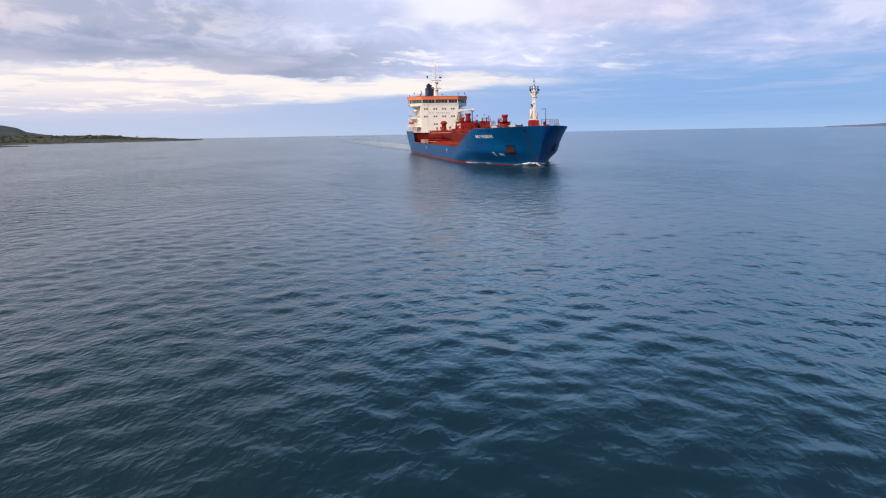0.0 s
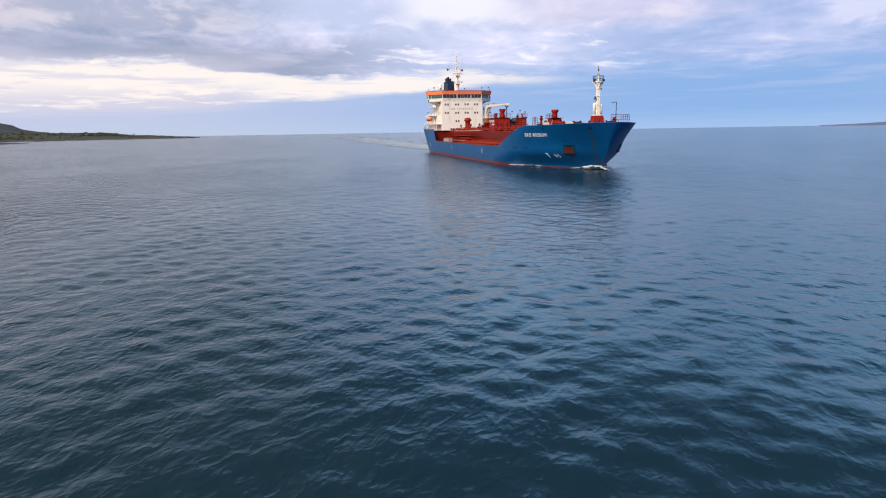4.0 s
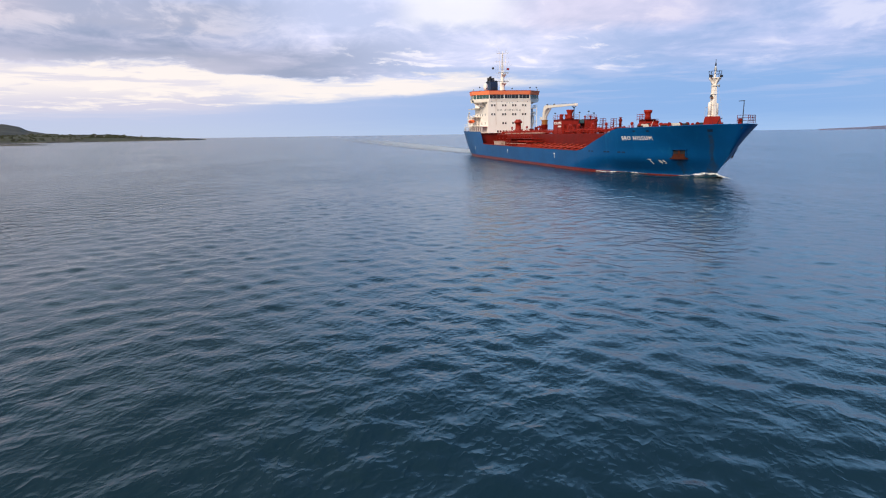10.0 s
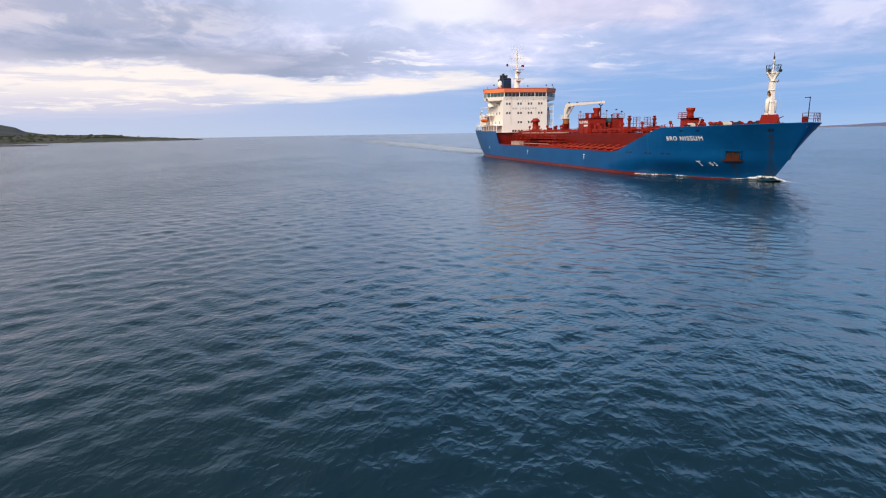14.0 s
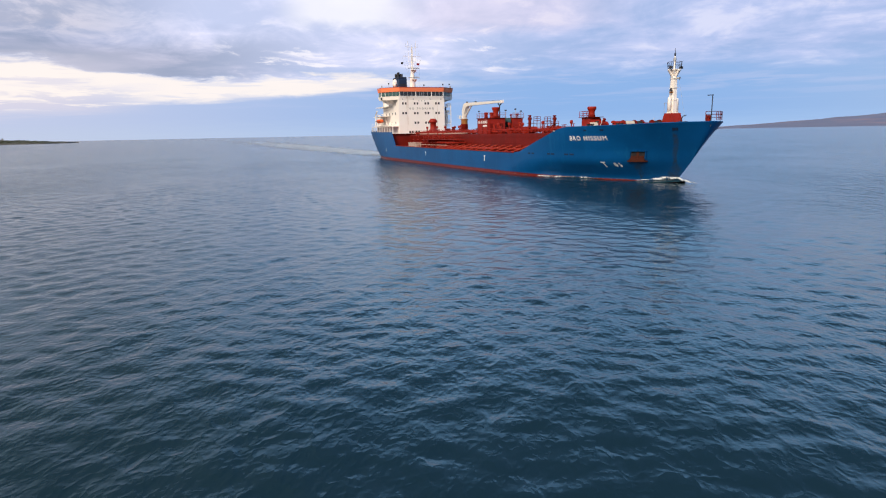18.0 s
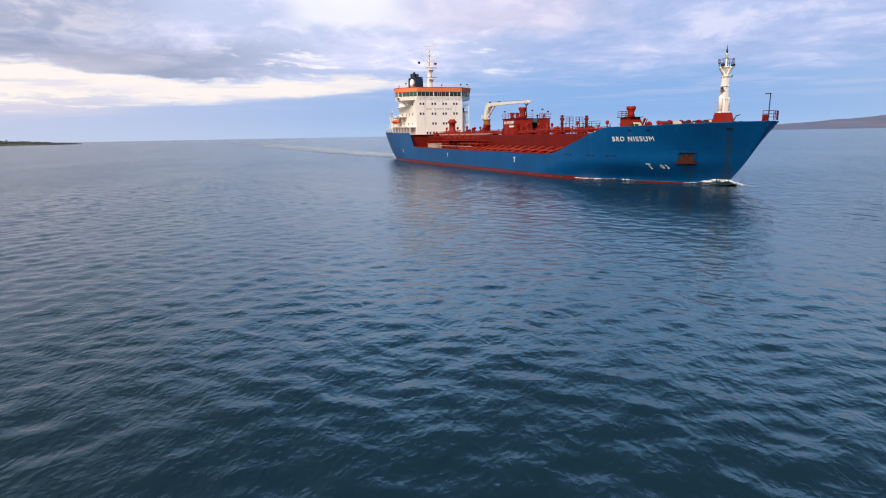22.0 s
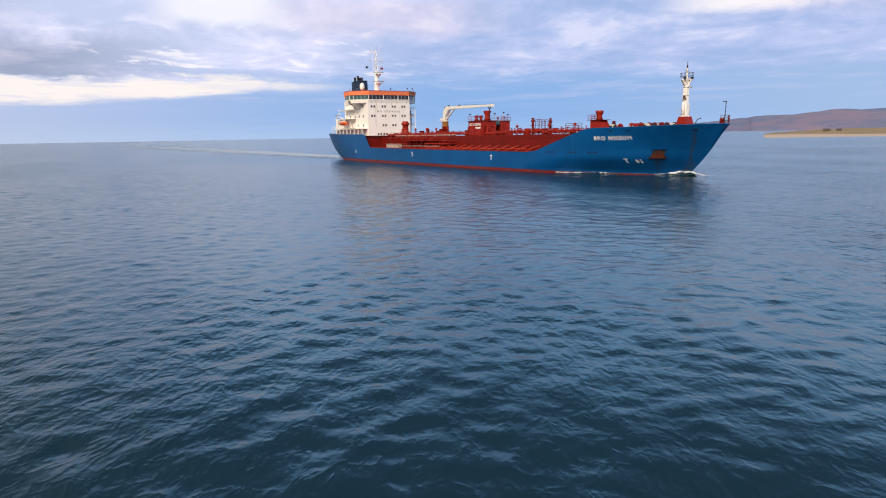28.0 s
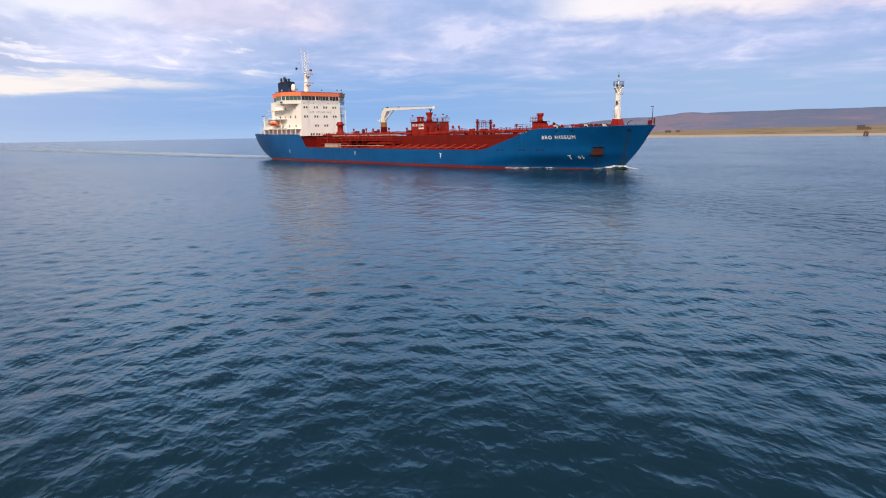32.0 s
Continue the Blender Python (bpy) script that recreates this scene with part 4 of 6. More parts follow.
for x, y, r0, up in ((10.2, -2.5, 0.72, 2.15), (7.2, -3.3, 0.42, 1.2), (6.9, -1.9, 0.42, 1.2)):
    part("roof_vent", lathe(bmesh.new(), (x, y), [(r0 * 1.2, 9.6), (r0 * 0.8, 9.6 + up * 0.3), (r0 * 0.72, 9.6 + up * 0.5), (r0 * 1.05, 9.6 + up * 0.78), (r0 * 1.2, 9.6 + up * 0.95), (r0 * 1.2, 9.6 + up), (r0 * 0.9, 9.62 + up)], 14), M_RED_BRIGHT, house, "", True)
for x, y, h in ((10.0, 2.2, 1.7), (9.8, 3.6, 1.3), (6.4, -4.6, 1.4), (9.0, 0.4, 1.5)):
    part("lamp_post", rod(bmesh.new(), (x, y, 9.3), (x, y, 9.6 + h), 0.05, 0.04, 6), M_GREY, house)
    part("lamp_head", boxed(x - 0.22, x + 0.22, y - 0.14, y + 0.14, 9.55 + h, 9.8 + h, 0.04), M_DARK, house, "dark deck floodlight")
for x in (6.2, 8.7, 11.1):
    part("pilaster", boxed(x - 0.06, x + 0.06, -4.86, -4.8, TZ, 9.5, 0.0), M_RED, house)
for x, y in ((8.3, -4.0), (9.2, -1.6), (7.6, 2.4), (8.8, 3.2)):
    part("small_vent", lathe(bmesh.new(), (x, y), [(0.13, 9.6), (0.13, 10.1), (0.28, 10.15), (0.26, 10.35), (0.1, 10.45)], 10), M_RED_BRIGHT, house)
for x, y, r, h in ((11.8, -3.6, 0.2, 7.9), (12.2, -2.4, 0.16, 7.6), (11.6, 2.4, 0.2, 8.3)):
    part("riser_pipe", lathe(bmesh.new(), (x, y), [(r, TZ), (r, h), (r * 1.4, h + 0.1), (r * 1.4, h + 0.3)], 10), M_PIPE, house)
for y in (-3.9, -1.7):
    part("side_door", boxed(11.2, 11.26, y - 0.4, y + 0.4, TZ + 0.15, TZ + 2.1, 0.02), M_RED, house, "dark red steel door")
part("door_lamp", boxed(10.2, 10.35, 2.9, 3.15, 8.0, 8.2, 0.03), M_SALMON, house)
railing(house, [(6.0, -4.9, 9.6), (11.3, -4.9, 9.6), (11.3, -0.7, 9.6)], 1.0, 3, 1.3, 0.025, M_RED_BRIGHT, "roof_rail")
railing(house, [(10.3, 1.4, 9.6), (10.3, 4.0, 9.6), (5.6, 4.0, 9.6)], 1.0, 3, 1.3, 0.025, M_RED_BRIGHT, "roof_rail")


def wall_text(text, place, size, along, mat, parent, thick=0.02, width=None, pitch=0.0):
    """Lettering on an upright wall, each letter a piece; along: 'x' on a starboard wall, 'y' on a forward wall."""
    full = letters(text, size, thick)
    span = max(v.co.x for v in full.verts) + pitch * (len(text) - 1)
    full.free()
    k = width / span if width else 1.0
    for i, ch in enumerate(text):
        if ch == " ":
            continue
        a, one = letters(text[: i + 1], size, thick), letters(ch, size, thick)
        shift = max(v.co.x for v in a.verts) - max(v.co.x for v in one.verts) + pitch * i
        a.free()
        for v in one.verts:
            s, u, d = (v.co.x + shift) * k, v.co.y, v.co.z
            v.co = (place[0] + s, place[1] - d, place[2] + u) if along == "x" else (place[0] + d, place[1] + s, place[2] + u)
        part("letter", one, mat, parent)


wall_text("NO SMOKING", (6.5, -4.83, 8.5), 0.8, "x", M_LETTER, house, width=4.4)
part("sign_bar", boxed(8.9, 10.8, -4.86, -4.8, 7.85, 8.2, 0.0), M_LETTER, house, "white line of small lettering")

# ---- hose crane ----
# its base stands just abaft the pump house, the boom resting above it
crane = part("hose_crane", lathe(bmesh.new(), (-8.6, -1.8), [(0.85, TZ), (0.85, 8.6), (0.95, 8.65), (0.95, 8.75)], 18), M_RED_BRIGHT, ship, "cream hose crane on a red pedestal", True)
part("crane_column", prism(bmesh.new(), [(-9.2, 9.9), (-8.05, 9.9), (-7.9, 11.0), (-6.7, 12.6), (-6.8, 13.6), (-7.8, 13.5), (-8.5, 12.9), (-9.0, 11.9)], "y", -2.25, -1.35), M_CREAM, crane, "cream slewing column")
boom = part("boom", prism(bmesh.new(), [(-7.4, 12.65), (-5.0, 12.85), (11.4, 12.75), (11.6, 12.85), (11.4, 13.15), (-5.0, 13.55), (-7.2, 13.55)], "y", -2.15, -1.45), M_CREAM, crane, "cream box boom")
part("boom_tip", boxed(11.1, 11.8, -2.15, -1.45, 12.6, 13.2, 0.08), M_WHITE, boom)
part("slewing_base", lathe(bmesh.new(), (-8.6, -1.8), [(0.78, 8.75), (0.78, 9.7), (0.9, 9.75), (0.9, 9.92)], 18), M_OCHRE, crane, "ochre slewing ring below the crane column")
part("luffing_cylinder", rod(bmesh.new(), (-7.7, -1.8, 10.6), (-4.2, -1.8, 12.9), 0.22, 0.18, 10), M_CREAM, crane)
part("crane_cab", boxed(-9.5, -9.1, -2.8, -2.4, 9.95, 10.7, 0.06), M_CREAM, crane, "cream operator stand")
for x, z in ((-8.6, 13.2), (-6.9, 13.6), (-2.0, 13.45)):
    part("crane_sheave", rod(bmesh.new(), (x, -1.95, z), (x, -1.65, z), 0.28, 0.28, 12), M_DARK, crane, "dark rope sheave")
part("hoist_rope", rod(bmesh.new(), (-6.9, -1.8, 13.85), (11.4, -1.8, 13.25), 0.02, 0.02, 5), M_DARK, crane)
part("boom_rest", tube(tube(bmesh.new(), [(10.4, -1.8, 9.6), (10.4, -1.8, 12.3)], 0.12, 8), [(10.4, -2.2, 12.6), (10.4, -1.8, 12.2), (10.4, -1.4, 12.6)], 0.12, 8), M_DARK, crane, "dark forked boom rest")
railing(crane, [(-9.7, -3.0, 9.9), (-8.0, -3.0, 9.9)], 0.9, 2, 0.8, 0.02, M_CREAM, "crane_rail")
crane.location = (-1.4, 0.8, 0)


# ---- vents and masts ----
def cowl_vent(x, y, z, w, high, bx, by, bz, name, label):
    """A box base with a waisted, flared head and a railed platform."""
    base = part(name, prism(bmesh.new(), [(x - bx, z), (x + bx + 1.0, z), (x + bx - 0.35, z + bz), (x - bx, z + bz)], "y", y - by, y + by), M_RED_BRIGHT, ship, label)
    part("vent_neck", lathe(bmesh.new(), (x, y), [(w * 0.85, z + bz), (w * 0.68, z + bz + (high - bz) * 0.35), (w * 0.7, z + bz + (high - bz) * 0.6), (w * 0.92, z + bz + (high - bz) * 0.74), (w, z + high - 0.3), (w, z + high), (w * 0.9, z + high + 0.04)], 16), M_RED_BRIGHT, base, "", True)
    part("platform", boxed(x - bx - 0.5, x + bx + 0.2, y - by - 0.3, y + by + 0.3, z + bz, z + bz + 0.08, 0.0), M_RED, base)
    railing(base, [(x + bx, y - by - 0.2, z + bz), (x - bx - 0.4, y - by - 0.2, z + bz), (x - bx - 0.4, y + by + 0.2, z + bz)], 0.95, 3, 0.9, 0.03, M_RED_BRIGHT)
    return base


cowl_vent(43.4, -1.7, 6.4, 0.72, 3.95, 1.25, 1.0, 2.3, "forward_vent", "red forward ventilator with a flared head")
mush = part("mushroom_vent", lathe(bmesh.new(), (-30.2, -1.6), [(1.3, TZ), (1.3, TZ + 1.0), (0.85, TZ + 1.5), (0.8, TZ + 3.1), (1.15, TZ + 3.2), (1.2, TZ + 3.55), (0.75, TZ + 4.05), (0.7, TZ + 4.2)], 18), M_RED_BRIGHT, ship, "red mushroom ventilator", True)
part("vent_house", boxed(-33.5, -28, -3.4, 0.2, TZ, TZ + 0.9, 0.05), M_RED_BRIGHT, mush)
part("gooseneck_vent", tube(bmesh.new(), [(47.0, -2.0, 6.8), (47.0, -2.0, 8.0), (47.2, -2.0, 8.4)], 0.28, 10), M_RED, ship)
for px, py, turn in ((28.4, -4.55, 1), (26.4, 1.8, -1)):
    tower = part("vent_tower", lathe(bmesh.new(), (px, py), [(0.25, TZ), (0.25, 8.7), (0.38, 8.8), (0.38, 9.15), (0.2, 9.2), (0.2, 9.35), (0.34, 9.4), (0.34, 9.52), (0.12, 9.6)], 12), M_RED, ship, "dark red tank vent tower with a caged platform")
    qy = py + turn * 1.5
    part("cage_floor", boxed(px - 0.6, px + 0.6, min(py, qy) - 0.3, max(py, qy) + 0.3, 8.1, 8.17, 0.0), M_RED, tower)
    for sx in (-0.58, 0.58):
        for sy in (-0.35, 0.35):
            part("cage_post", rod(bmesh.new(), (px + sx, qy + sy, TZ), (px + sx, qy + sy, 9.3), 0.05, 0.05, 6), M_RED, tower)
        for z in (8.6, 8.95, 9.3):
            part("cage_bar", rod(bmesh.new(), (px + sx, qy - 0.35, z), (px + sx, qy + 0.35, z), 0.035, 0.035, 6), M_RED, tower)
    for sy in (-0.35, 0.35):
        for z in (8.6, 8.95, 9.3):
            part("cage_bar", rod(bmesh.new(), (px - 0.58, qy + sy, z), (px + 0.58, qy + sy, z), 0.035, 0.035, 6), M_RED, tower)
    for k in range(6):
        z = TZ + 0.25 + 0.3 * k
        part("ladder_rung", rod(bmesh.new(), (px + 0.62, qy - 0.3, z), (px + 0.62, qy + 0.3, z), 0.025, 0.025, 5), M_GREY, tower)
    part("vent_box", boxed(px - 2.2, px - 1.1, py - 0.4, py + 0.4, TZ, TZ + 1.25, 0.06), M_RED_BRIGHT, tower)
    part("vent_drum", rod(bmesh.new(), (px + 1.5, py - 0.5, TZ + 0.7), (px + 1.5, py + 0.5, TZ + 0.7), 0.5, 0.5, 14), M_RED_BRIGHT, tower)
railing(ship, [(30.0, 4.0, TZ), (45, 4.0, TZ)], 1.05, 3, 1.5, 0.03, M_RED)

MX, MY = 60.55, -0.74  # the foremast's axis
fmast = part("foremast", frustum(bmesh.new(), (MX - 1.2, MX + 1.3, MY - 0.95, MY + 0.95), 6.7, (MX - 0.5, MX + 0.55, MY - 0.92, MY + 0.92), 8.75), M_RED_BRIGHT, ship, "white signal mast on a red pedestal house")
part("mast_trunk", frustum(bmesh.new(), (MX - 0.45, MX + 0.45, MY - 0.30, MY + 0.30), 8.75, (MX - 0.34, MX + 0.34, MY - 0.2, MY + 0.2), 13.6), M_WHITE, fmast, "white tapered box mast")
for z in (10.4, 12.0, 13.2):
    part("trunk_band", boxed(MX - 0.47, MX + 0.47, MY - 0.30, MY + 0.30, z, z + 0.07, 0.01), M_CREAM, fmast)
for y, h in ((-0.6, 10.9), (0.6, 10.75)):
    part("vent_post", lathe(bmesh.new(), (MX + 0.05, MY + y), [(0.25, 8.75), (0.25, h - 0.35), (0.22, h - 0.15), (0.13, h - 0.03), (0.05, h)], 14), M_WHITE, fmast, "white rounded vent post", True)
    part("post_foot", lathe(bmesh.new(), (MX + 0.05, MY + y), [(0.32, 8.74), (0.32, 8.86), (0.26, 8.9)], 12), M_CREAM, fmast)
# splayed arms carry the railed top platform and its two lamps
for sy in (-1, 1):
    part("platform_arm", tube(bmesh.new(), [(MX, MY + sy * 0.15, 13.35), (MX, MY + sy * 0.8, 14.2), (MX, MY + sy * 0.95, 14.35)], 0.13, 8), M_WHITE, fmast, "white splayed platform arm")
    part("floodlight", boxed(MX + 0.1, MX + 0.5, MY + sy * 0.85 - 0.16, MY + sy * 0.85 + 0.16, 14.45, 14.8, 0.04), M_DARK, fmast, "dark floodlight")
for sx in (-1, 1):
    part("platform_arm", tube(bmesh.new(), [(MX + sx * 0.3, MY, 13.4), (MX + sx * 0.7, MY, 14.1), (MX + sx * 0.85, MY, 14.3)], 0.12, 8), M_WHITE, fmast, "white splayed platform arm")
part("mast_head", frustum(bmesh.new(), (MX - 0.34, MX + 0.34, MY - 0.2, MY + 0.2), 13.5, (MX - 0.62, MX + 0.62, MY - 0.62, MY + 0.62), 14.32), M_WHITE, fmast, "white flared mast head")
part("mast_platform", lathe(bmesh.new(), (MX, MY), [(0.55, 14.3), (0.85, 14.32), (0.85, 14.42), (0.5, 14.43)], 14), M_WHITE, fmast, "round white mast platform")
for z in (14.9, 15.35):
    for k in range(10):
        a0, a1 = 2 * math.pi * k / 10, 2 * math.pi * (k + 1) / 10
        part("guard_bar", rod(bmesh.new(), (MX + 1.0 * math.cos(a0), MY + 0.9 * math.sin(a0), z), (MX + 1.0 * math.cos(a1), MY + 0.9 * math.sin(a1), z), 0.025, 0.025, 5), M_DARK, fmast)
for k in range(10):
    a0 = 2 * math.pi * k / 10
    part("guard_post", rod(bmesh.new(), (MX + 0.8 * math.cos(a0), MY + 0.8 * math.sin(a0), 14.38), (MX + 1.0 * math.cos(a0), MY + 0.9 * math.sin(a0), 15.38), 0.03, 0.03, 5), M_DARK, fmast)
part("mast_pole", rod(bmesh.new(), (MX, MY, 14.3), (MX, MY, 16.1), 0.15, 0.09, 8), M_WHITE, fmast)
part("pole_lantern", lathe(bmesh.new(), (MX, MY), [(0.14, 15.5), (0.2, 15.55), (0.2, 15.85), (0.1, 15.95)], 10), M_GREY, fmast)
part("mast_light", lathe(bmesh.new(), (MX, MY), [(0.08, 16.1), (0.11, 16.2), (0.11, 16.5), (0.04, 16.6), (0.03, 17.1)], 8), M_DARK, fmast)
part("horn", rod(bmesh.new(), (MX + 0.35, MY + 0.1, 13.3), (MX + 0.8, MY + 0.25, 13.2), 0.07, 0.2, 10), M_GREY, fmast)
part("bell_bracket", boxed(MX - 0.1, MX + 0.3, MY - 0.62, MY - 0.25, 11.4, 11.55, 0.03), M_OCHRE, fmast, "rusty bracket on the mast")
part("bell", lathe(bmesh.new(), (MX + 0.1, MY - 0.5), [(0.22, 11.6), (0.19, 11.75), (0.1, 11.95), (0.04, 12.0)], 12), M_DARK, fmast, "dark ship's bell")
part("mast_stay", rod(bmesh.new(), (MX + 0.4, MY + 0.2, 14.3), (MX + 2.3, MY + 0.2, 7.6), 0.01, 0.01, 5), M_GREY, fmast)
for y in (-0.2, 0.2):
    part("ladder_rail", rod(bmesh.new(), (MX - 0.52, MY + y, 8.8), (MX - 0.42, MY + y, 14.3), 0.025, 0.025, 5), M_GREY, fmast)
for k in range(16):
    z = 9.0 + 0.33 * k
    part("ladder_rung", rod(bmesh.new(), (MX - 0.5, MY - 0.2, z), (MX - 0.5, MY + 0.2, z), 0.018, 0.018, 5), M_GREY, fmast)
part("ladder_guard", tube(bmesh.new(), [(MX - 0.45, MY - 1.0, 8.75), (MX - 0.45, MY - 1.0, 10.1), (MX - 0.45, MY - 0.5, 10.1)], 0.03, 5), M_GREY, fmast)

# forecastle gear: windlasses, winch drums with pale rope, bollards
for side in (-1, 1):
    wl = part("windlass", rod(bmesh.new(), (55.4, side * 1.0, 7.45), (55.4, side * 4.0, 7.45), 0.42, 0.42, 14), M_DARK, ship, "dark anchor windlass with a pale rope drum")
    for y in (0.9, 2.2, 4.1):
        part("drum_flange", rod(bmesh.new(), (55.4, side * (y - 0.08), 7.45), (55.4, side * (y + 0.08), 7.45), 0.58, 0.58, 16), M_RED, wl)
    part("rope_drum", rod(bmesh.new(), (55.4, side * 2.4, 7.45), (55.4, side * 3.9, 7.45), 0.46, 0.46, 14), M_ROPE, wl, "pale coiled mooring rope")
    part("gear_box", boxed(54.6, 56.2, side * 4.6 - 0.4, side * 4.6 + 0.4, 6.75, 7.9, 0.06), M_RED_BRIGHT, wl)
    mw = part("mooring_winch", rod(bmesh.new(), (50.4, side * 3.4, 7.35), (50.4, side * 6.4, 7.35), 0.36, 0.36, 12), M_RED, ship, "mooring winch with pale rope")
    for y in (3.3, 4.9, 6.5):
        part("drum_flange", rod(bmesh.new(), (50.4, side * (y - 0.07), 7.35), (50.4, side * (y + 0.07), 7.35), 0.62, 0.62, 14), M_RED_BRIGHT, mw)
    part("rope_drum", rod(bmesh.new(), (50.4, side * 5.0, 7.35), (50.4, side * 6.3, 7.35), 0.5, 0.5, 12), M_ROPE, mw, "pale coiled mooring rope")
    part("winch_frame", frustum(bmesh.new(), (49.6, 51.2, side * 4.9 - 0.12, side * 4.9 + 0.12), 6.75, (50.1, 50.7, side * 4.9 - 0.12, side * 4.9 + 0.12), 8.0), M_DARK, mw)
    part("brake_lever", rod(bmesh.new(), (50.9, side * 4.7, 7.3), (51.4, side * 4.6, 8.35), 0.04, 0.03, 6), M_LETTER, mw)
    part("rope_locker", boxed(52.4, 53.3, side * 3.2 - 0.5, side * 3.2 + 0.5, 6.75, 7.75, 0.06), M_GREY, mw, "grey rope locker")
    part("vent_head", lathe(bmesh.new(), (53.9, side * 4.6), [(0.16, 6.75), (0.16, 7.6), (0.34, 7.65), (0.32, 7.9), (0.1, 8.0)], 10), M_RED_BRIGHT, mw)
    for x, y in ((52.2, 7.6), (57.0, 6.2), (61.5, 3.6), (64.5, 2.2)):
        part("bollard", lathe(lathe(bmesh.new(), (x, side * y), [(0.22, 6.75), (0.22, 7.45), (0.28, 7.5), (0.28, 7.6)], 10), (x + 0.9, side * y), [(0.22, 6.75), (0.22, 7.45), (0.28, 7.5), (0.28, 7.6)], 10), M_DARK, ship)
for ob in ship.children:
    if ob.name.split(".")[0] in ("windlass", "mooring_winch", "bollard"):
        ob.location.y = HC
# jackstaff and bow rail
jack = part("jackstaff", rod(bmesh.new(), (66.7, 0, 6.9), (66.8, 0, 10.75), 0.07, 0.05, 8), M_DARK, ship, "dark jackstaff with a small cross arm")
part("cross_arm", rod(bmesh.new(), (66.9, 0.0, 10.7), (66.9, -0.9, 10.65), 0.05, 0.05, 6), M_DARK, jack)
jack.location = (0.75, -0.77, 0)
part("staff_foot", boxed(66.0, 66.5, -0.2, 0.25, 6.8, 8.3, 0.04), M_RED_BRIGHT, jack)
for side in (-1, 1):
    railing(ship, [tuple(hull_at(x, 7.1, -0.3, side)) for x in (44.8, 46.6, 48.4)], 1.0, 3, 1.2, 0.03, M_RED)
railing(ship, [tuple(hull_at(x, 7.5, -0.25, s)) for x, s in ((67.55, -1), (67.55, 1), (67.1, 1), (66.3, 1))], 1.1, 3, 0.7, 0.035, M_RED)
part("davit", tube(bmesh.new(), [(63.0, -1.6, 6.8), (63.15, -1.6, 7.7), (63.5, -1.6, 8.25), (64.1, -1.6, 8.4)], 0.06, 8), M_DARK, ship, "small dark bent davit")

# ---- deckhouse aft ----
FX, HW, CY = -41.8, 6.95, -0.65  # front, half breadth and middle of the deckhouse
acc = part("deckhouse", boxed(-58.0, FX, CY - HW, CY + HW, 6.7, 17.0, 0.06), M_WHITE, ship, "cream deckhouse with rows of paired windows")
part("lower_house", boxed(-66.0, -58.0, CY - HW, CY + HW, 6.7, 11.9, 0.05), M_WHITE, acc)
part("front_house", boxed(-41.9, -37.6, -HW, HW, 3.05, 6.7, 0.04), M_RED, acc)
for z in (9.15, 11.9, 14.6):
    part("deck_ledge", boxed(-62.5 if z < 12 else -59.5, -50.0, -9.6, CY - HW, z - 0.08, z + 0.06, 0.0), M_WHITE, acc)
    part("deck_ledge", boxed(-62.5 if z < 12 else -59.5, -50.0, CY + HW, 9.0, z - 0.08, z + 0.06, 0.0), M_WHITE, acc)
win = part("window", boxed(-0.02, 0.05, -0.24, 0.24, -0.31, 0.31, 0.01), M_GLASS, acc, "dark deckhouse window")
frame_w = part("window_frame", boxed(-0.03, 0.03, -0.34, 0.34, -0.43, 0.43, 0.0), M_WHITE, acc)
win.location = frame_w.location = (FX, -6.32, 15.15)
spots = []
for z, ys in ((15.15, (-5.9, -2.4, 0.85, 4.1)), (12.45, (-5.9, -2.4, 0.85, 4.1)), (9.75, (-2.3, 0.9)), (7.2, (-4.0, -2.1, 1.3))):
    for y in ys:
        for d in (-0.42, 0.42):
            spots.append((FX, y + d, z))
for q in spots[1:]:
    again(win, Matrix.Translation(q))
    again(frame_w, Matrix.Translation(q))
side_win = part("side_window", boxed(-0.27, 0.27, -0.05, 0.02, -0.36, 0.36, 0.01), M_GLASS, acc, "dark deckhouse window")
side_win.location = (-45.0, CY - HW, 15.15)
for z, xs in ((15.15, (-48.0, -51.0)), (12.45, (-45.0, -48.0, -51.0, -54.5)), (9.75, (-45.0, -49.0, -53.0, -56.5))):
    for x in xs:
        again(side_win, Matrix.Translation((x, CY - HW, z)))
wall_text("NO SMOKING", (FX + 0.02, -4.6, 13.47), 0.78, "y", M_RUBBED, acc, width=7.5, pitch=0.3)
for y in (-6.4, -3.2, 1.9, 5.2):
    part("wall_lamp", boxed(FX, FX + 0.15, y - 0.13, y + 0.13, 16.2, 16.5, 0.02), M_GREY, acc)
for y in (-1.5, -0.65, 0.2):
    part("wall_mark", boxed(FX, FX + 0.02, y - 0.12, y + 0.12, 15.75, 16.05, 0.0), M_GREY, acc, "small grey mark")
# outside stairs on the port corner
stair = part("stair_tower", boxed(-46.5, -42.5, 6.3, 8.6, 6.7, 6.85, 0.0), M_WHITE, acc, "open stair tower")
for z in (9.4, 12.1, 14.2):
    part("landing", boxed(-46.5, -42.5, CY + HW, 8.6, z - 0.06, z + 0.06, 0.0), M_WHITE, stair)
    railing(stair, [(-42.5, CY + HW, z), (-42.5, 8.6, z), (-46.5, 8.6, z)], 1.0, 3, 1.2, 0.035, M_GREY)
for x in (-42.5, -46.5):
    part("stair_post", boxed(x - 0.08, x + 0.08, 8.45, 8.6, 6.7, 14.6, 0.0), M_WHITE, stair)

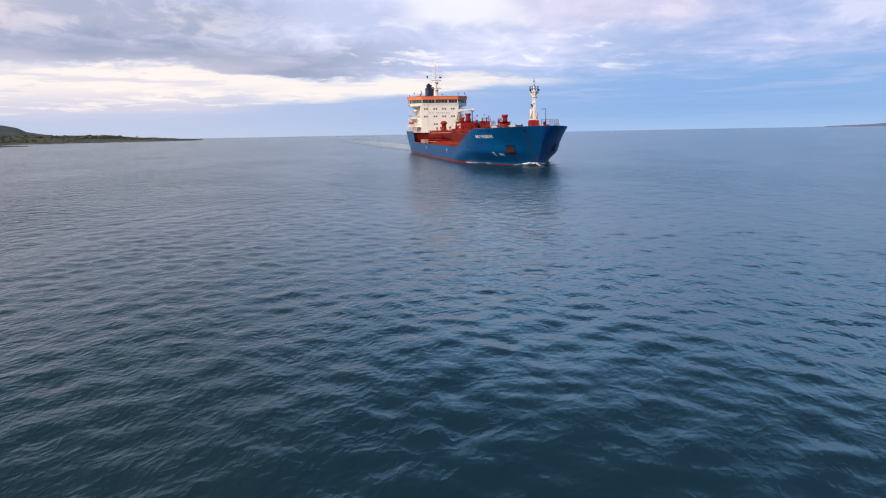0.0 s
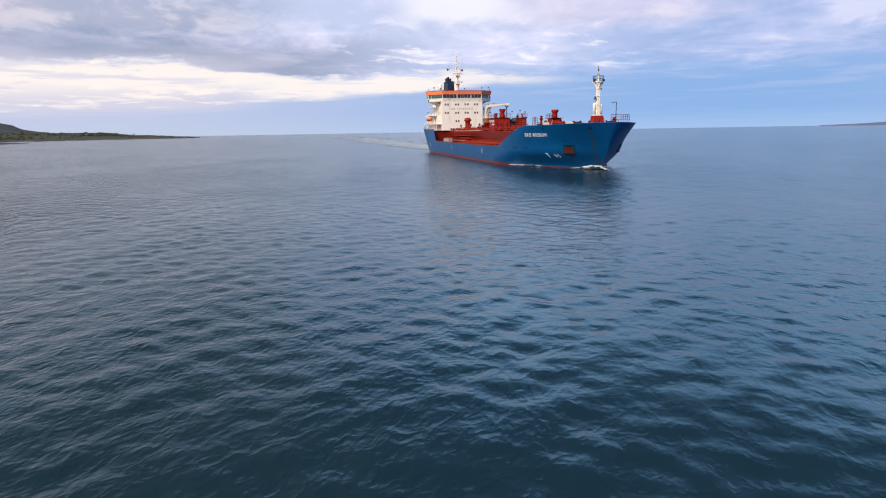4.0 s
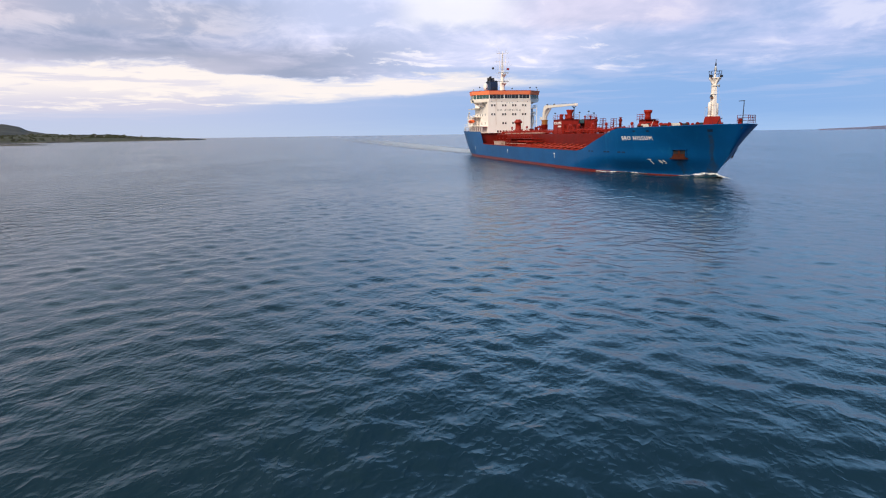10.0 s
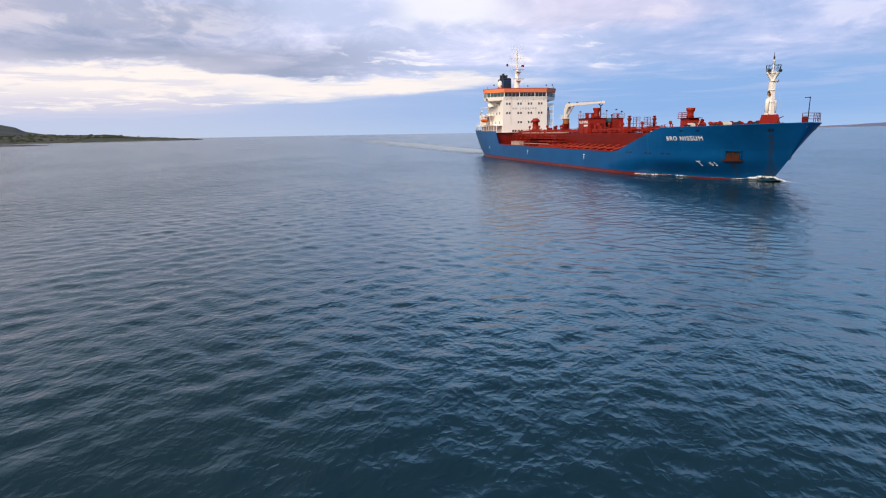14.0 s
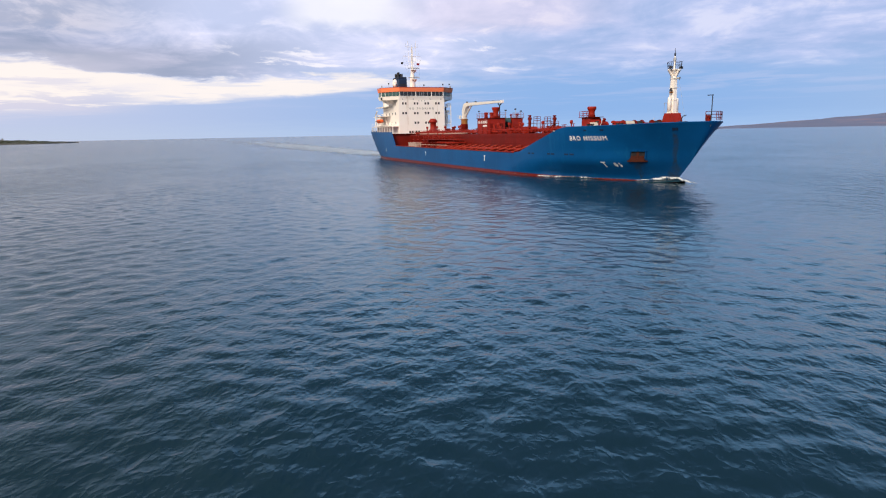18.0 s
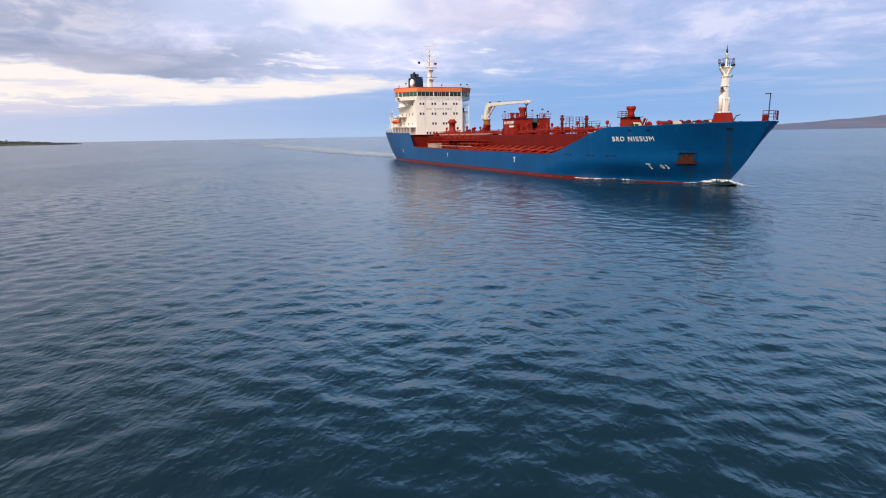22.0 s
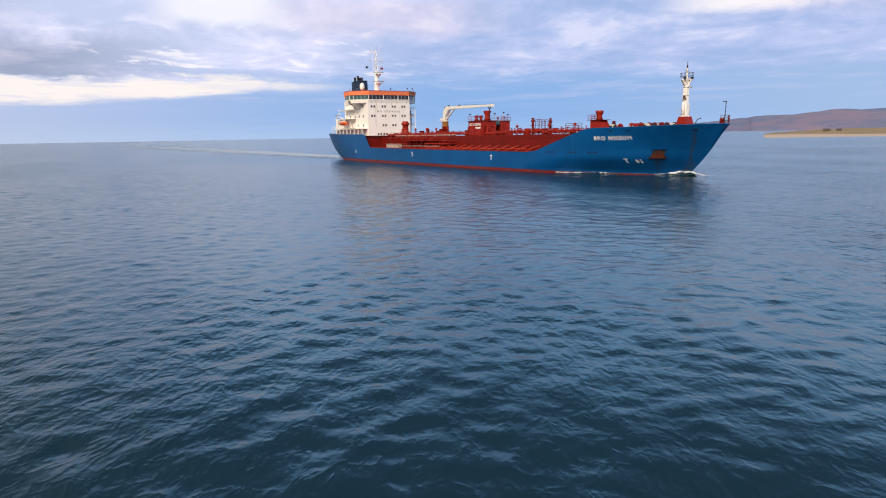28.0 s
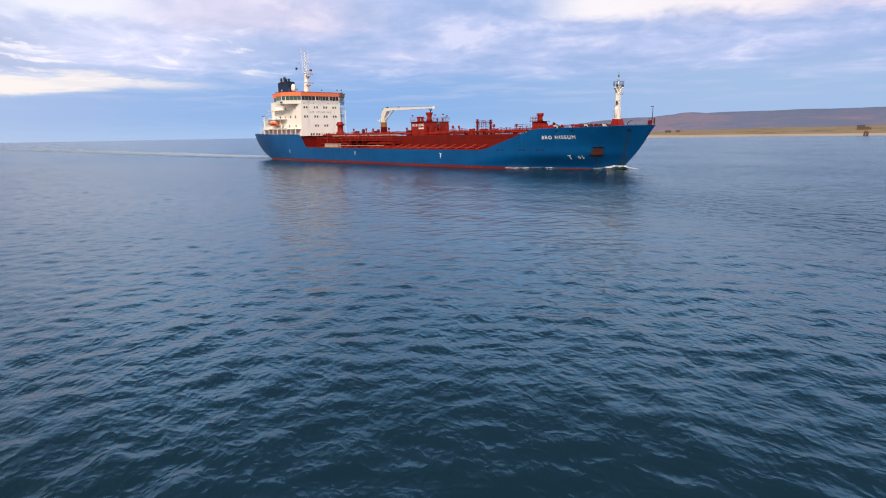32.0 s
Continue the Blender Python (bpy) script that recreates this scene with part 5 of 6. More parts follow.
# bridge: wings swept back, windows all round, orange fascia
PLAN = [(-41.6, CY - 6.6), (-41.6, CY + 6.6), (-44.9, CY + 10.65), (-49.6, CY + 10.65), (-51.0, CY + 7.4), (-57.5, CY + 7.4), (-57.5, CY - 7.4), (-51.0, CY - 7.4), (-49.6, CY - 10.65), (-46.2, CY - 10.65)]
CUT = [(-41.85, CY - 6.5), (-41.85, CY + 6.5), (-45.1, CY + 10.4), (-49.4, CY + 10.4), (-50.8, CY + 7.2), (-57.3, CY + 7.2), (-57.3, CY - 7.2), (-50.8, CY - 7.2), (-49.4, CY - 10.4), (-46.4, CY - 10.4)]


def scaled_plan(plan, k):
    cx = -48.0
    return [((x - cx) * k + cx, CY + (y - CY) * (1 + (k - 1) * 0.55)) for x, y in plan]


bridge = part("bridge", loft(bmesh.new(), scaled_plan(PLAN, 0.97), 16.5, PLAN, 17.45), M_WHITE, ship, "cream navigation bridge with swept wings and an orange fascia")
part("bridge_core", prism(bmesh.new(), CUT, "z", 17.45, 18.7), M_GLASS, bridge, "continuous band of dark bridge windows")
part("fascia", loft(bmesh.new(), scaled_plan(PLAN, 1.005), 18.72, scaled_plan(PLAN, 1.035), 19.82), M_ORANGE, bridge, "bright orange fascia round the bridge roof")
part("roof_lip", prism(bmesh.new(), scaled_plan(PLAN, 1.04), "z", 19.82, 19.96), M_SALMON, bridge)
part("window_sill", prism(bmesh.new(), scaled_plan(PLAN, 1.008), "z", 17.35, 17.5), M_WHITE, bridge)
mull = part("mullion", boxed(-0.08, 0.08, -0.035, 0.035, 17.45, 18.65, 0.0), M_GREY, bridge)
mull.location = (-41.75, CY, 0)
pillar = part("pillar", boxed(-0.09, 0.09, -0.11, 0.11, 17.45, 18.7, 0.0), M_WHITE, bridge)
pillar.location = (-41.75, CY - 6.55, 0)
runs = [((-41.75, CY - 6.55), (-41.75, CY + 6.55), 11), ((-41.75, CY + 6.55), (-45.0, CY + 10.5), 5), ((-41.75, CY - 6.55), (-46.3, CY - 10.5), 5), ((-46.3, CY - 10.5), (-49.5, CY - 10.5), 3)]
for (ax, ay), (bx, by), k in runs:
    for i in range(k + 1):
        again(pillar if i % 4 == 0 else mull, Matrix.Translation((ax + (bx - ax) * i / k, ay + (by - ay) * i / k, 0)))
for (ax, ay), (bx, by), k in runs:
    for i in range(k):
        u, v = (i + 0.07) / k, (i + 0.93) / k
        a, b = Vector((ax + (bx - ax) * u, ay + (by - ay) * u)), Vector((ax + (bx - ax) * v, ay + (by - ay) * v))
        out = Vector((b.y - a.y, a.x - b.x)).normalized() * 0.06
        if out.dot(a - Vector((-50.0, CY))) < 0:
            out = -out
        # swept panes take the teal that stands for sky reflected and seen through
        part("bridge_window", prism(bmesh.new(), [tuple(a), tuple(b), tuple(b + out), tuple(a + out)], "z", 17.55, 18.62), M_GLASS if ax == bx == -41.75 else M_TEAL, bridge)
bridge.location.z = -0.3
for side in (-1, 1):
    part("wing_bracket", prism(bmesh.new(), [(CY + side * HW, 15.0), (CY + side * HW, 16.65), (CY + side * 10.2, 16.65)], "x", -49.0, -46.6), M_WHITE, bridge)
    part("wing_lamp", boxed(-46.0, -45.7, CY + side * 10.5 - 0.15, CY + side * 10.5 + 0.15, 20.05, 20.6, 0.03), M_GREY, bridge)
    part("side_light", boxed(-46.8, -45.9, CY + side * 10.65 - 0.1, CY + side * 10.65 + 0.1, 16.7, 17.2, 0.02), M_DARK, bridge)

part("satellite_dome", lathe(bmesh.new(), (-45.9, -7.2), [(0.32, 19.96), (0.32, 20.35), (0.62, 20.5), (0.68, 20.9), (0.68, 21.5), (0.6, 21.95), (0.4, 22.25), (0.15, 22.4)], 18), M_WHITE, bridge, "white satellite dome on the bridge roof", True)
for x, y, h in ((-44.2, -9.6, 0.9), (-43.2, -7.6, 0.55), (-43.6, 6.6, 0.8), (-45.4, 9.3, 1.0), (-42.6, 0.4, 0.5)):
    part("searchlight_post", rod(bmesh.new(), (x, y, 19.96), (x, y, 19.96 + h), 0.05, 0.05, 6), M_GREY, bridge)
    part("searchlight", lathe(bmesh.new(), (x, y), [(0.1, 19.9 + h), (0.2, 19.96 + h), (0.2, 20.2 + h), (0.1, 20.28 + h)], 10), M_DARK, bridge, "small dark searchlight")
# mooring deck lockers and the port lifeboat station seen past the corner of the house
part("boat_fall_post", boxed(-44.0, -43.5, 7.2, 7.7, 6.7, 13.0, 0.06), M_WHITE, acc, "white davit post")
part("boat_screen", boxed(-46.4, -44.2, 7.0, 8.3, 9.5, 12.0, 0.08), M_WHITE, acc, "white boat screen")
part("davit_head", tube(bmesh.new(), [(-43.7, 7.4, 13.0), (-43.4, 7.2, 13.7), (-42.4, 6.9, 13.9)], 0.22, 8), M_NAVY, acc, "dark blue davit head")
part("davit_winch", rod(bmesh.new(), (-42.9, 7.2, 12.9), (-42.9, 7.9, 12.9), 0.35, 0.35, 12), M_GREY, acc)

# radar mast
mast = part("radar_mast", lathe(bmesh.new(), (-50.4, 0), [(0.92, 19.5), (0.68, 22.6), (0.46, 25.0), (0.34, 26.0)], 16), M_WHITE, ship, "white radar mast with a lattice top, yards and aerials")
for dx, dy in ((-0.35, -0.3), (-0.35, 0.3), (0.35, -0.3), (0.35, 0.3)):
    part("lattice_leg", rod(bmesh.new(), (-50.4 + dx, dy, 25.8), (-50.4 + dx * 0.4, dy * 0.4, 31.6), 0.055, 0.04, 6), M_WHITE, mast)
for k in range(9):
    z = 26.2 + 0.6 * k
    q = 1 - 0.6 * (z - 25.8) / 5.8
    for sx, sy, ex, ey in ((-1, -1, 1, -1), (1, -1, 1, 1), (1, 1, -1, 1), (-1, 1, -1, -1)):
        q2 = q - 0.06 if k % 2 else q
        part("lattice_brace", rod(bmesh.new(), (-50.4 + 0.35 * q * sx, 0.3 * q * sy, z), (-50.4 + 0.35 * q2 * ex, 0.3 * q2 * ey, z + 0.55), 0.025, 0.025, 5), M_WHITE, mast)
part("mast_upper", rod(bmesh.new(), (-50.4, 0, 26.0), (-50.4, 0, 32.3), 0.10, 0.05, 8), M_WHITE, mast)
for z, x1 in ((22.5, -48.5), (25.2, -48.7)):
    part("radar_platform", prism(bmesh.new(), [(-50.4, z - 0.9), (-50.4, z - 0.12), (x1, z - 0.12), (x1, z - 0.22)], "y", 0.1, 0.8), M_WHITE, mast)
    railing(mast, [(x1, -0.2, z - 0.1), (x1, 1.2, z - 0.1)], 0.7, 2, 0.7, 0.025, M_GREY)
for z, wd in ((29.0, 2.7), (31.6, 1.9)):
    part("yard", rod(bmesh.new(), (-50.4, -wd, z), (-50.4, wd, z), 0.05, 0.05, 6), M_WHITE, mast)
for z, x in ((25.4, -49.0), (22.7, -48.9)):
    part("radar_bracket", boxed(-50.4, x, -0.5, 0.5, z - 0.4, z - 0.25, 0.0), M_WHITE, mast)
    part("radar_scanner", boxed(x - 0.2, x + 0.2, -1.7, 1.7, z, z + 0.22, 0.04), M_GREY, mast, "slim radar scanner bar")
for y in (-2.2, -1.1, 1.1, 2.2):
    part("whip_aerial", rod(bmesh.new(), (-50.4, y * 0.85, 31.6), (-50.4, y * 0.85, 32.7), 0.03, 0.02, 5), M_GREY, mast)
for y, z in ((-2.2, 30.4), (2.2, 30.4), (-3.0, 28.8), (3.0, 28.8)):
    part("stay", rod(bmesh.new(), (-50.4, y, z), (-50.4 - 0.5, y * 0.4, 24.0), 0.02, 0.02, 5), M_GREY, mast)
part("day_shape", lathe(bmesh.new(), (-50.4, -3.1), [(0.05, 26.6), (0.32, 26.8), (0.36, 27.0), (0.32, 27.2), (0.05, 27.4)], 10), M_DARK, mast)
part("flag", boxed(-50.43, -50.37, 1.4, 2.25, 26.5, 27.1, 0.0), M_FLAG, mast, "dark red flag on a halyard")
for y in (-1.25, 1.25):
    part("aerial_pole", rod(bmesh.new(), (-50.4, y * 0.7, 26.2), (-50.4, y, 33.2), 0.06, 0.04, 6), M_WHITE, mast)
part("cross_bar", rod(bmesh.new(), (-50.4, -1.2, 27.4), (-50.4, 1.2, 27.4), 0.05, 0.05, 6), M_WHITE, mast)
part("halyard", rod(bmesh.new(), (-50.4, 2.25, 20.0), (-50.4, 2.25, 29.0), 0.015, 0.015, 5), M_GREY, mast)
mast.location = (0.9, -0.68, 0)

# funnel
fun = part("funnel", prism(bmesh.new(), [(-65.2, 11.9), (-58.4, 11.9), (-58.4, 23.0), (-59.0, 24.0), (-64.6, 24.0), (-65.2, 23.5)], "y", -2.05, 0.4), M_NAVY, ship, "dark navy funnel with black exhaust pipes")
part("funnel_rim", boxed(-64.9, -58.6, -2.2, 0.55, 23.62, 23.78, 0.03), M_DARK, fun)
for z in (20.6, 21.1, 21.6):
    part("louvre", boxed(-58.42, -58.3, -1.7, 0.1, z, z + 0.22, 0.0), M_DARK, fun, "dark ventilation louvre")
part("funnel_casing", boxed(-66.0, -58.0, -4.6, 4.6, 11.9, 17.5, 0.08), M_WHITE, fun)
for x, y, h in ((-63.9, -1.4, 25.3), (-62.7, -0.9, 25.7), (-61.6, -1.4, 25.4), (-60.4, -0.6, 25.0), (-62.9, -0.2, 25.2)):
    part("exhaust_pipe", rod(bmesh.new(), (x, y, 23.9), (x, y, h), 0.36, 0.36, 12), M_DARK, fun)

# poop: boat deck on posts, rails, lifeboat, ensign staff
boat_deck = part("boat_deck", boxed(-65.2, -42.3, -9.6, CY - HW, 8.75, 8.9, 0.0), M_WHITE, ship, "white boat deck on posts above the poop")
pp = part("deck_post", boxed(-0.1, 0.1, -9.5, -9.3, 6.75, 8.75, 0.0), M_WHITE, boat_deck)
pp.location.x = -64.8
for k in range(1, 9):
    again(pp, Matrix.Translation((-64.8 + 2.8 * k, 0, 0)))
railing(boat_deck, [(-42.4, -9.5, 8.9), (-65.0, -9.5, 8.9)], 1.0, 3, 2.2, 0.022, M_WHITE)
part("boat_deck", boxed(-67.5, -47.0, CY + HW, 10.2, 8.95, 9.1, 0.0), M_WHITE, ship)
part("stern_house", boxed(-70.5, -66.0, -5.5, 5.5, 6.75, 9.1, 0.05), M_WHITE, ship)
railing(ship, [tuple(hull_at(x, 7.5, -0.3)) for x in (-71.0, -68, -62, -56, -50, -44, -37.5)], 0.75, 2, 2.4, 0.02, M_GREY)
lifeboat = tagged(new("lifeboat"), "orange enclosed lifeboat hanging in white davits", "lifeboat")
bm = bmesh.new()
bmesh.ops.create_uvsphere(bm, u_segments=18, v_segments=12, radius=1.0, matrix=Matrix.Translation((-56.0, -9.3, 10.6)) @ Matrix.Diagonal((2.5, 0.95, 0.62, 1)))
part("boat_hull", bm, M_BOAT, lifeboat, "", True)
part("canopy", boxed(-57.4, -54.6, -9.85, -8.75, 10.95, 11.45, 0.2), M_CREAM, lifeboat, "cream boat canopy")
part("rubbing_strake", boxed(-58.0, -54.0, -10.25, -8.4, 10.5, 10.62, 0.05), M_DARK, lifeboat)
for x in (-58.6, -53.4):
    part("boat_davit", tube(bmesh.new(), [(x, -7.9, 9.1), (x, -8.4, 12.2), (x, -9.5, 12.5)], 0.14, 8), M_WHITE, boat_deck, "white boat davit")
    part("fall", rod(bmesh.new(), (x * 0.6 - 22.4, -9.4, 11.0), (x, -9.4, 12.4), 0.04, 0.04, 5), M_DARK, lifeboat)
part("stores_crane", tube(bmesh.new(), [(-63.5, -8.6, 9.1), (-63.5, -8.6, 12.6), (-58.6, -9.4, 13.6)], 0.2, 8), M_CREAM, ship, "cream stores crane")
part("aft_boom", rod(bmesh.new(), (-67.0, -7.5, 13.3), (-61.5, -8.6, 13.2), 0.1, 0.1, 8), M_DARK, ship)


# ---- wake and foam, carried along by the ship ----
def foam_ribbon(path, widths, heights, side, solid=False, thick=0.62, cross=7):
    """A ribbon of broken water: path of (x, y), outward width and crest height at each point; v runs from thin to thick."""
    bm = bmesh.new()
    uv = bm.loops.layers.uv.new("UVMap")
    rows = []
    n = len(path)
    for i, ((x, y), wd, hh) in enumerate(zip(path, widths, heights)):
        j, k = max(0, i - 1), min(n - 1, i + 1)
        t = Vector((path[k][0] - path[j][0], path[k][1] - path[j][1], 0)).normalized()
        out = Vector((t.y, -t.x, 0))
        if out.y * side < 0:
            out = -out
        row = []
        for c in range(cross + 1):
            s = c / cross
            jig = noise.noise(Vector((x * 0.7, y * 0.7, s * 3))) * 0.35
            z = -0.46 + (hh + 0.36) * (1 - s) ** 1.4 * (1 + jig) + 0.09 * math.sin(math.pi * s)
            row.append(bm.verts.new(Vector((x, y, 0)) + out * wd * (s - 0.10) * (1 + jig * 0.4) + Vector((0, 0, z))))
        rows.append(row)
    for i, (a, b) in enumerate(zip(rows, rows[1:])):
        for c in range(cross):
            f = bm.faces.new((a[c], b[c], b[c + 1], a[c + 1]))
            f.smooth = True
            for lp, (ii, cc) in zip(f.loops, ((i, c), (i + 1, c), (i + 1, c + 1), (i, c + 1))):
                e = (1 - (cc / cross) ** 1.5) * min(1.0, (0.45 if solid else 6 * ii / n) + 6 * ii / n, 6 * (n - 1 - ii) / n)
                lp[uv].uv = (ii / n, 0.12 + thick * e)
    return bm


broken = tagged(new("bow_wave"), "white broken water thrown up along the tanker's hull", "foam")


def crest_at(x):
    """Height of the water against the hull."""
    return lerp(x, [(24.0, -0.44), (30.0, -0.36), (36.0, -0.46), (42.5, -0.44), (45.5, -0.22), (49.0, -0.02), (51.5, -0.16), (54.0, -0.40), (57.0, -0.36), (59.2, -0.12), (61.0, 0.18), (62.0, 0.30), (62.6, 0.16), (63.2, -0.12), (64.2, -0.24), (65.6, -0.34), (66.4, -0.5)])


def swell_strip(side):
    """Dark glassy water heaped up along the hull, falling away outwards."""
    bm = bmesh.new()
    rows = []
    for x in np.linspace(40.2, 63.2, 110):
        inner = half(x, 0.1) - 0.25 if x < 62.0 else 0.0
        wide = lerp(x, [(40, 1.5), (48, 5.0), (55, 8.0), (60, 6.0), (62.2, 1.8), (63.2, 0.5)])
        top = crest_at(x) + 0.05 * noise.noise(Vector((x * 0.6, side * 3.0, 1.0)))
        row = []
        for c in range(19):
            d = c / 18
            ripple = 0.05 * noise.noise(Vector((x * 0.9, side * wide * d * 0.9, 5.0))) * min(1.0, 4 * d)
            rest = -0.37 - 0.22 * max(0.0, d - 0.7) / 0.3
            z = rest + (top - rest) * max(0.0, 1 - d * wide / 2.8) ** 1.7 + ripple
            row.append(bm.verts.new((x - 0.32 * wide * d, HC + side * (inner + wide * d), z)))
        rows.append(row)
    for a, b in zip(rows, rows[1:]):
        for c in range(18):
            bm.faces.new((a[c], b[c], b[c + 1], a[c + 1]))
    return bm


for side in (-1, 1):
    part("swell", swell_strip(side), M_SEA, broken, "dark smooth water heaped along the bow", True)
    # white crest at the stem, thinning out aft along the plates
    xs = np.linspace(66.2, 56.5, 70)
    pts = [(x, HC + side * max(0.1, (half(x, 0.2) if x < 62.0 else 0.0) + 0.02 + 0.10 * max(0.0, 62.5 - x))) for x in xs]
    ws = [0.18 + (0.5 if side < 0 else 1.0) * math.exp(-((62.9 - x) / 1.7) ** 2) + 0.25 * noise.noise(Vector((x * 1.3, side, 0))) for x in xs]
    hs = [crest_at(x) + 0.18 + 0.10 * noise.noise(Vector((x * 2.1, side, 7))) for x in xs]
    part("bow_foam", foam_ribbon(pts, ws, hs, side, True, 0.48 if side < 0 else 0.58), M_FOAM, broken, "white curling bow wave")
    # broken lines along the plates, and the shoulder wave
    for x0, x1, w0, w1, th in ((57.5, 50.0, 0.2, 0.18, 0.36), (51.5, 44.5, 0.25, 0.4, 0.42), (46.5, 41.0, 0.4, 1.3, 0.52), (40.5, 26.0, 0.35, 0.6, 0.34), (25.0, 4.0, 0.3, 0.5, 0.33), (1.0, -30.0, 0.3, 0.4, 0.30), (-34.0, -66.0, 0.4, 0.8, 0.34)):
        xs = np.linspace(x0, x1, 50)
        pts = [(x, HC + side * (half(x, 0.1) + 0.05)) for x in xs]
        ws = [w0 + (w1 - w0) * math.sin(math.pi * (x0 - x) / (x0 - x1)) + 0.22 * noise.noise(Vector((x * 0.5, side * 2, 4))) for x in xs]
        part("side_foam", foam_ribbon(pts, ws, [max(-0.05, crest_at(max(24.0, x)) + 0.16) + 0.05 * noise.noise(Vector((x * 0.5, 1, 2))) for x in xs], side, False, th), M_FOAM, broken)
# cooling water falling from an outlet on the bow
spout = tube(bmesh.new(), [tuple(hull_at(58.9, 1.35, 0.05)), tuple(hull_at(59.0, 1.3, 0.28)), tuple(hull_at(59.1, 0.9, 0.5)), tuple(hull_at(59.15, 0.2, 0.62)), tuple(hull_at(59.15, -0.4, 0.66))], 0.05, 6)
part("water_spout", spout, M_FOAM, broken, "thin white jet of cooling water")

wake = tagged(new("wake"), "smooth pale wake trailing behind the tanker", "wake")


def wake_strip(name, x0, x1, yc, w0, w1, steps=90, cross=8):
    bm = bmesh.new()
    uv = bm.loops.layers.uv.new("UVMap")
    rows, fades = [], []
    for i in range(steps + 1):
        s = i / steps
        x = x0 + (x1 - x0) * s ** 1.6
        wd = (w0 + (w1 - w0) * (x - x0) / (x1 - x0)) * (1 + 0.25 * noise.noise(Vector((x * 0.03, yc, 1))))
        fades.append(min(1, 6 * s + 0.5) * (1 - s) ** 0.9)
        rows.append([bm.verts.new((x, yc + wd * (c / cross - 0.5), -0.37 + 0.15 * math.sin(math.pi * c / cross))) for c in range(cross + 1)])
    for i in range(steps):
        for c in range(cross):
            f = bm.faces.new((rows[i][c], rows[i + 1][c], rows[i + 1][c + 1], rows[i][c + 1]))
            for lp, (ii, cc) in zip(f.loops, ((i, c), (i + 1, c), (i + 1, c + 1), (i, c + 1))):
                lp[uv].uv = (ii / steps, fades[ii] * math.sin(math.pi * cc / cross))
    return part(name, bm, M_WAKE, wake, "", True)


wake_strip("wake_trail", -66, -2400, -1.5, 24, 420)
wake_strip("churned_water", -66, -180, -1.5, 14, 24, 60)


# ---- the coasts ----
def bearing(cx, cy, a, d):
    return cx + d * math.cos(radians(a)), cy + d * math.sin(radians(a))


def land(name, centre, a0, a1, near, far, crest, mat, label, na=120, nd=24, rough=0.12, category="coast"):
    """A strip of land seen from the sea: near(a) and far(a) in metres, crest(a, s) its height at depth s from 0 to 1."""
    bm = bmesh.new()
    rows = []
    for i in range(na + 1):
        a = a0 + (a1 - a0) * i / na
        row = []
        for j in range(nd + 1):
            s = j / nd
            d = near(a) + (far(a) - near(a)) * s
            x, y = bearing(*centre, a, d)
            h = crest(a, s)
            h *= 1 + rough * noise.fractal(Vector((x * 0.004, y * 0.004, 1.3)), 1.0, 2.0, 4)
            h += min(h, 3.0) * 0.25 * noise.fractal(Vector((x * 0.03, y * 0.03, 4.1)), 1.0, 2.0, 3)
            row.append(bm.verts.new((x, y, -1.0 if j == 0 else h)))
        rows.append(row)
    for a, b in zip(rows, rows[1:]):
        for j in range(nd):
            bm.faces.new((a[j], b[j], b[j + 1], a[j + 1]))
    ob = new(name, mesh_of(bm, name, mat, True))
    return tagged(ob, label, category, kind="structure")


WEST = (220.0, -63.0)
NORTH = (310.0, -95.0)
# low headland in the west
shore = lambda a: lerp(a, [(189.6, 1850), (190.2, 1720), (193, 1610), (198, 1550), (203, 1450), (212, 1200)])
land("headland", WEST, 189.6, 214.0, shore, lambda a: shore(a) + 420, lambda a, s: lerp(s, [(0, 0.0), (0.05, 1.6), (0.3, 1.0 + lerp(a, [(189.6, 0.3), (192.4, 3.0), (196, 5.5), (200, 8.0), (205, 9.0), (214, 10)])), (1, lerp(a, [(189.6, 0.4), (190.4, 2.8), (192.2, 6.0), (195, 10.0), (196.8, 12.5), (198.6, 14.0), (200.7, 20.0), (203, 21.0), (214, 24.0)]))]), M_FIELD, "low rough pasture headland above a dark rocky shore", na=200, rough=0.4)
land("shore_rocks", WEST, 189.4, 214.0, lambda a: shore(a) - 26 - 16 * math.sin(a * 2.1), lambda a: shore(a) + 14, lambda a, s: 1.3 * math.sin(math.pi * s) + 0.3, M_ROCK, "dark weed-covered shore rocks", na=240, nd=6, rough=0.5)
land("dark_hill", WEST, 199.6, 222.0, lambda a: 2050.0, lambda a: 2800.0, lambda a, s: s ** 0.7 * lerp(a, [(199.6, 12), (200.3, 22), (201.0, 29), (201.5, 32), (202.3, 39), (202.8, 51), (203.6, 57), (206, 62), (222, 85)]), M_HILL, "dark rounded hill behind the headland", rough=0.16)
land("reef", WEST, 200.8, 210.0, lambda a: 905 + 12 * math.sin(a * 3.0), lambda a: 985.0, lambda a, s: (0.25 + 1.5 * min(1.0, (a - 200.8) / 1.5)) * math.sin(math.pi * s) ** 0.6 - 0.35, M_ROCK, "low dark weed-covered reef off the headland", na=120, nd=8, rough=0.6)
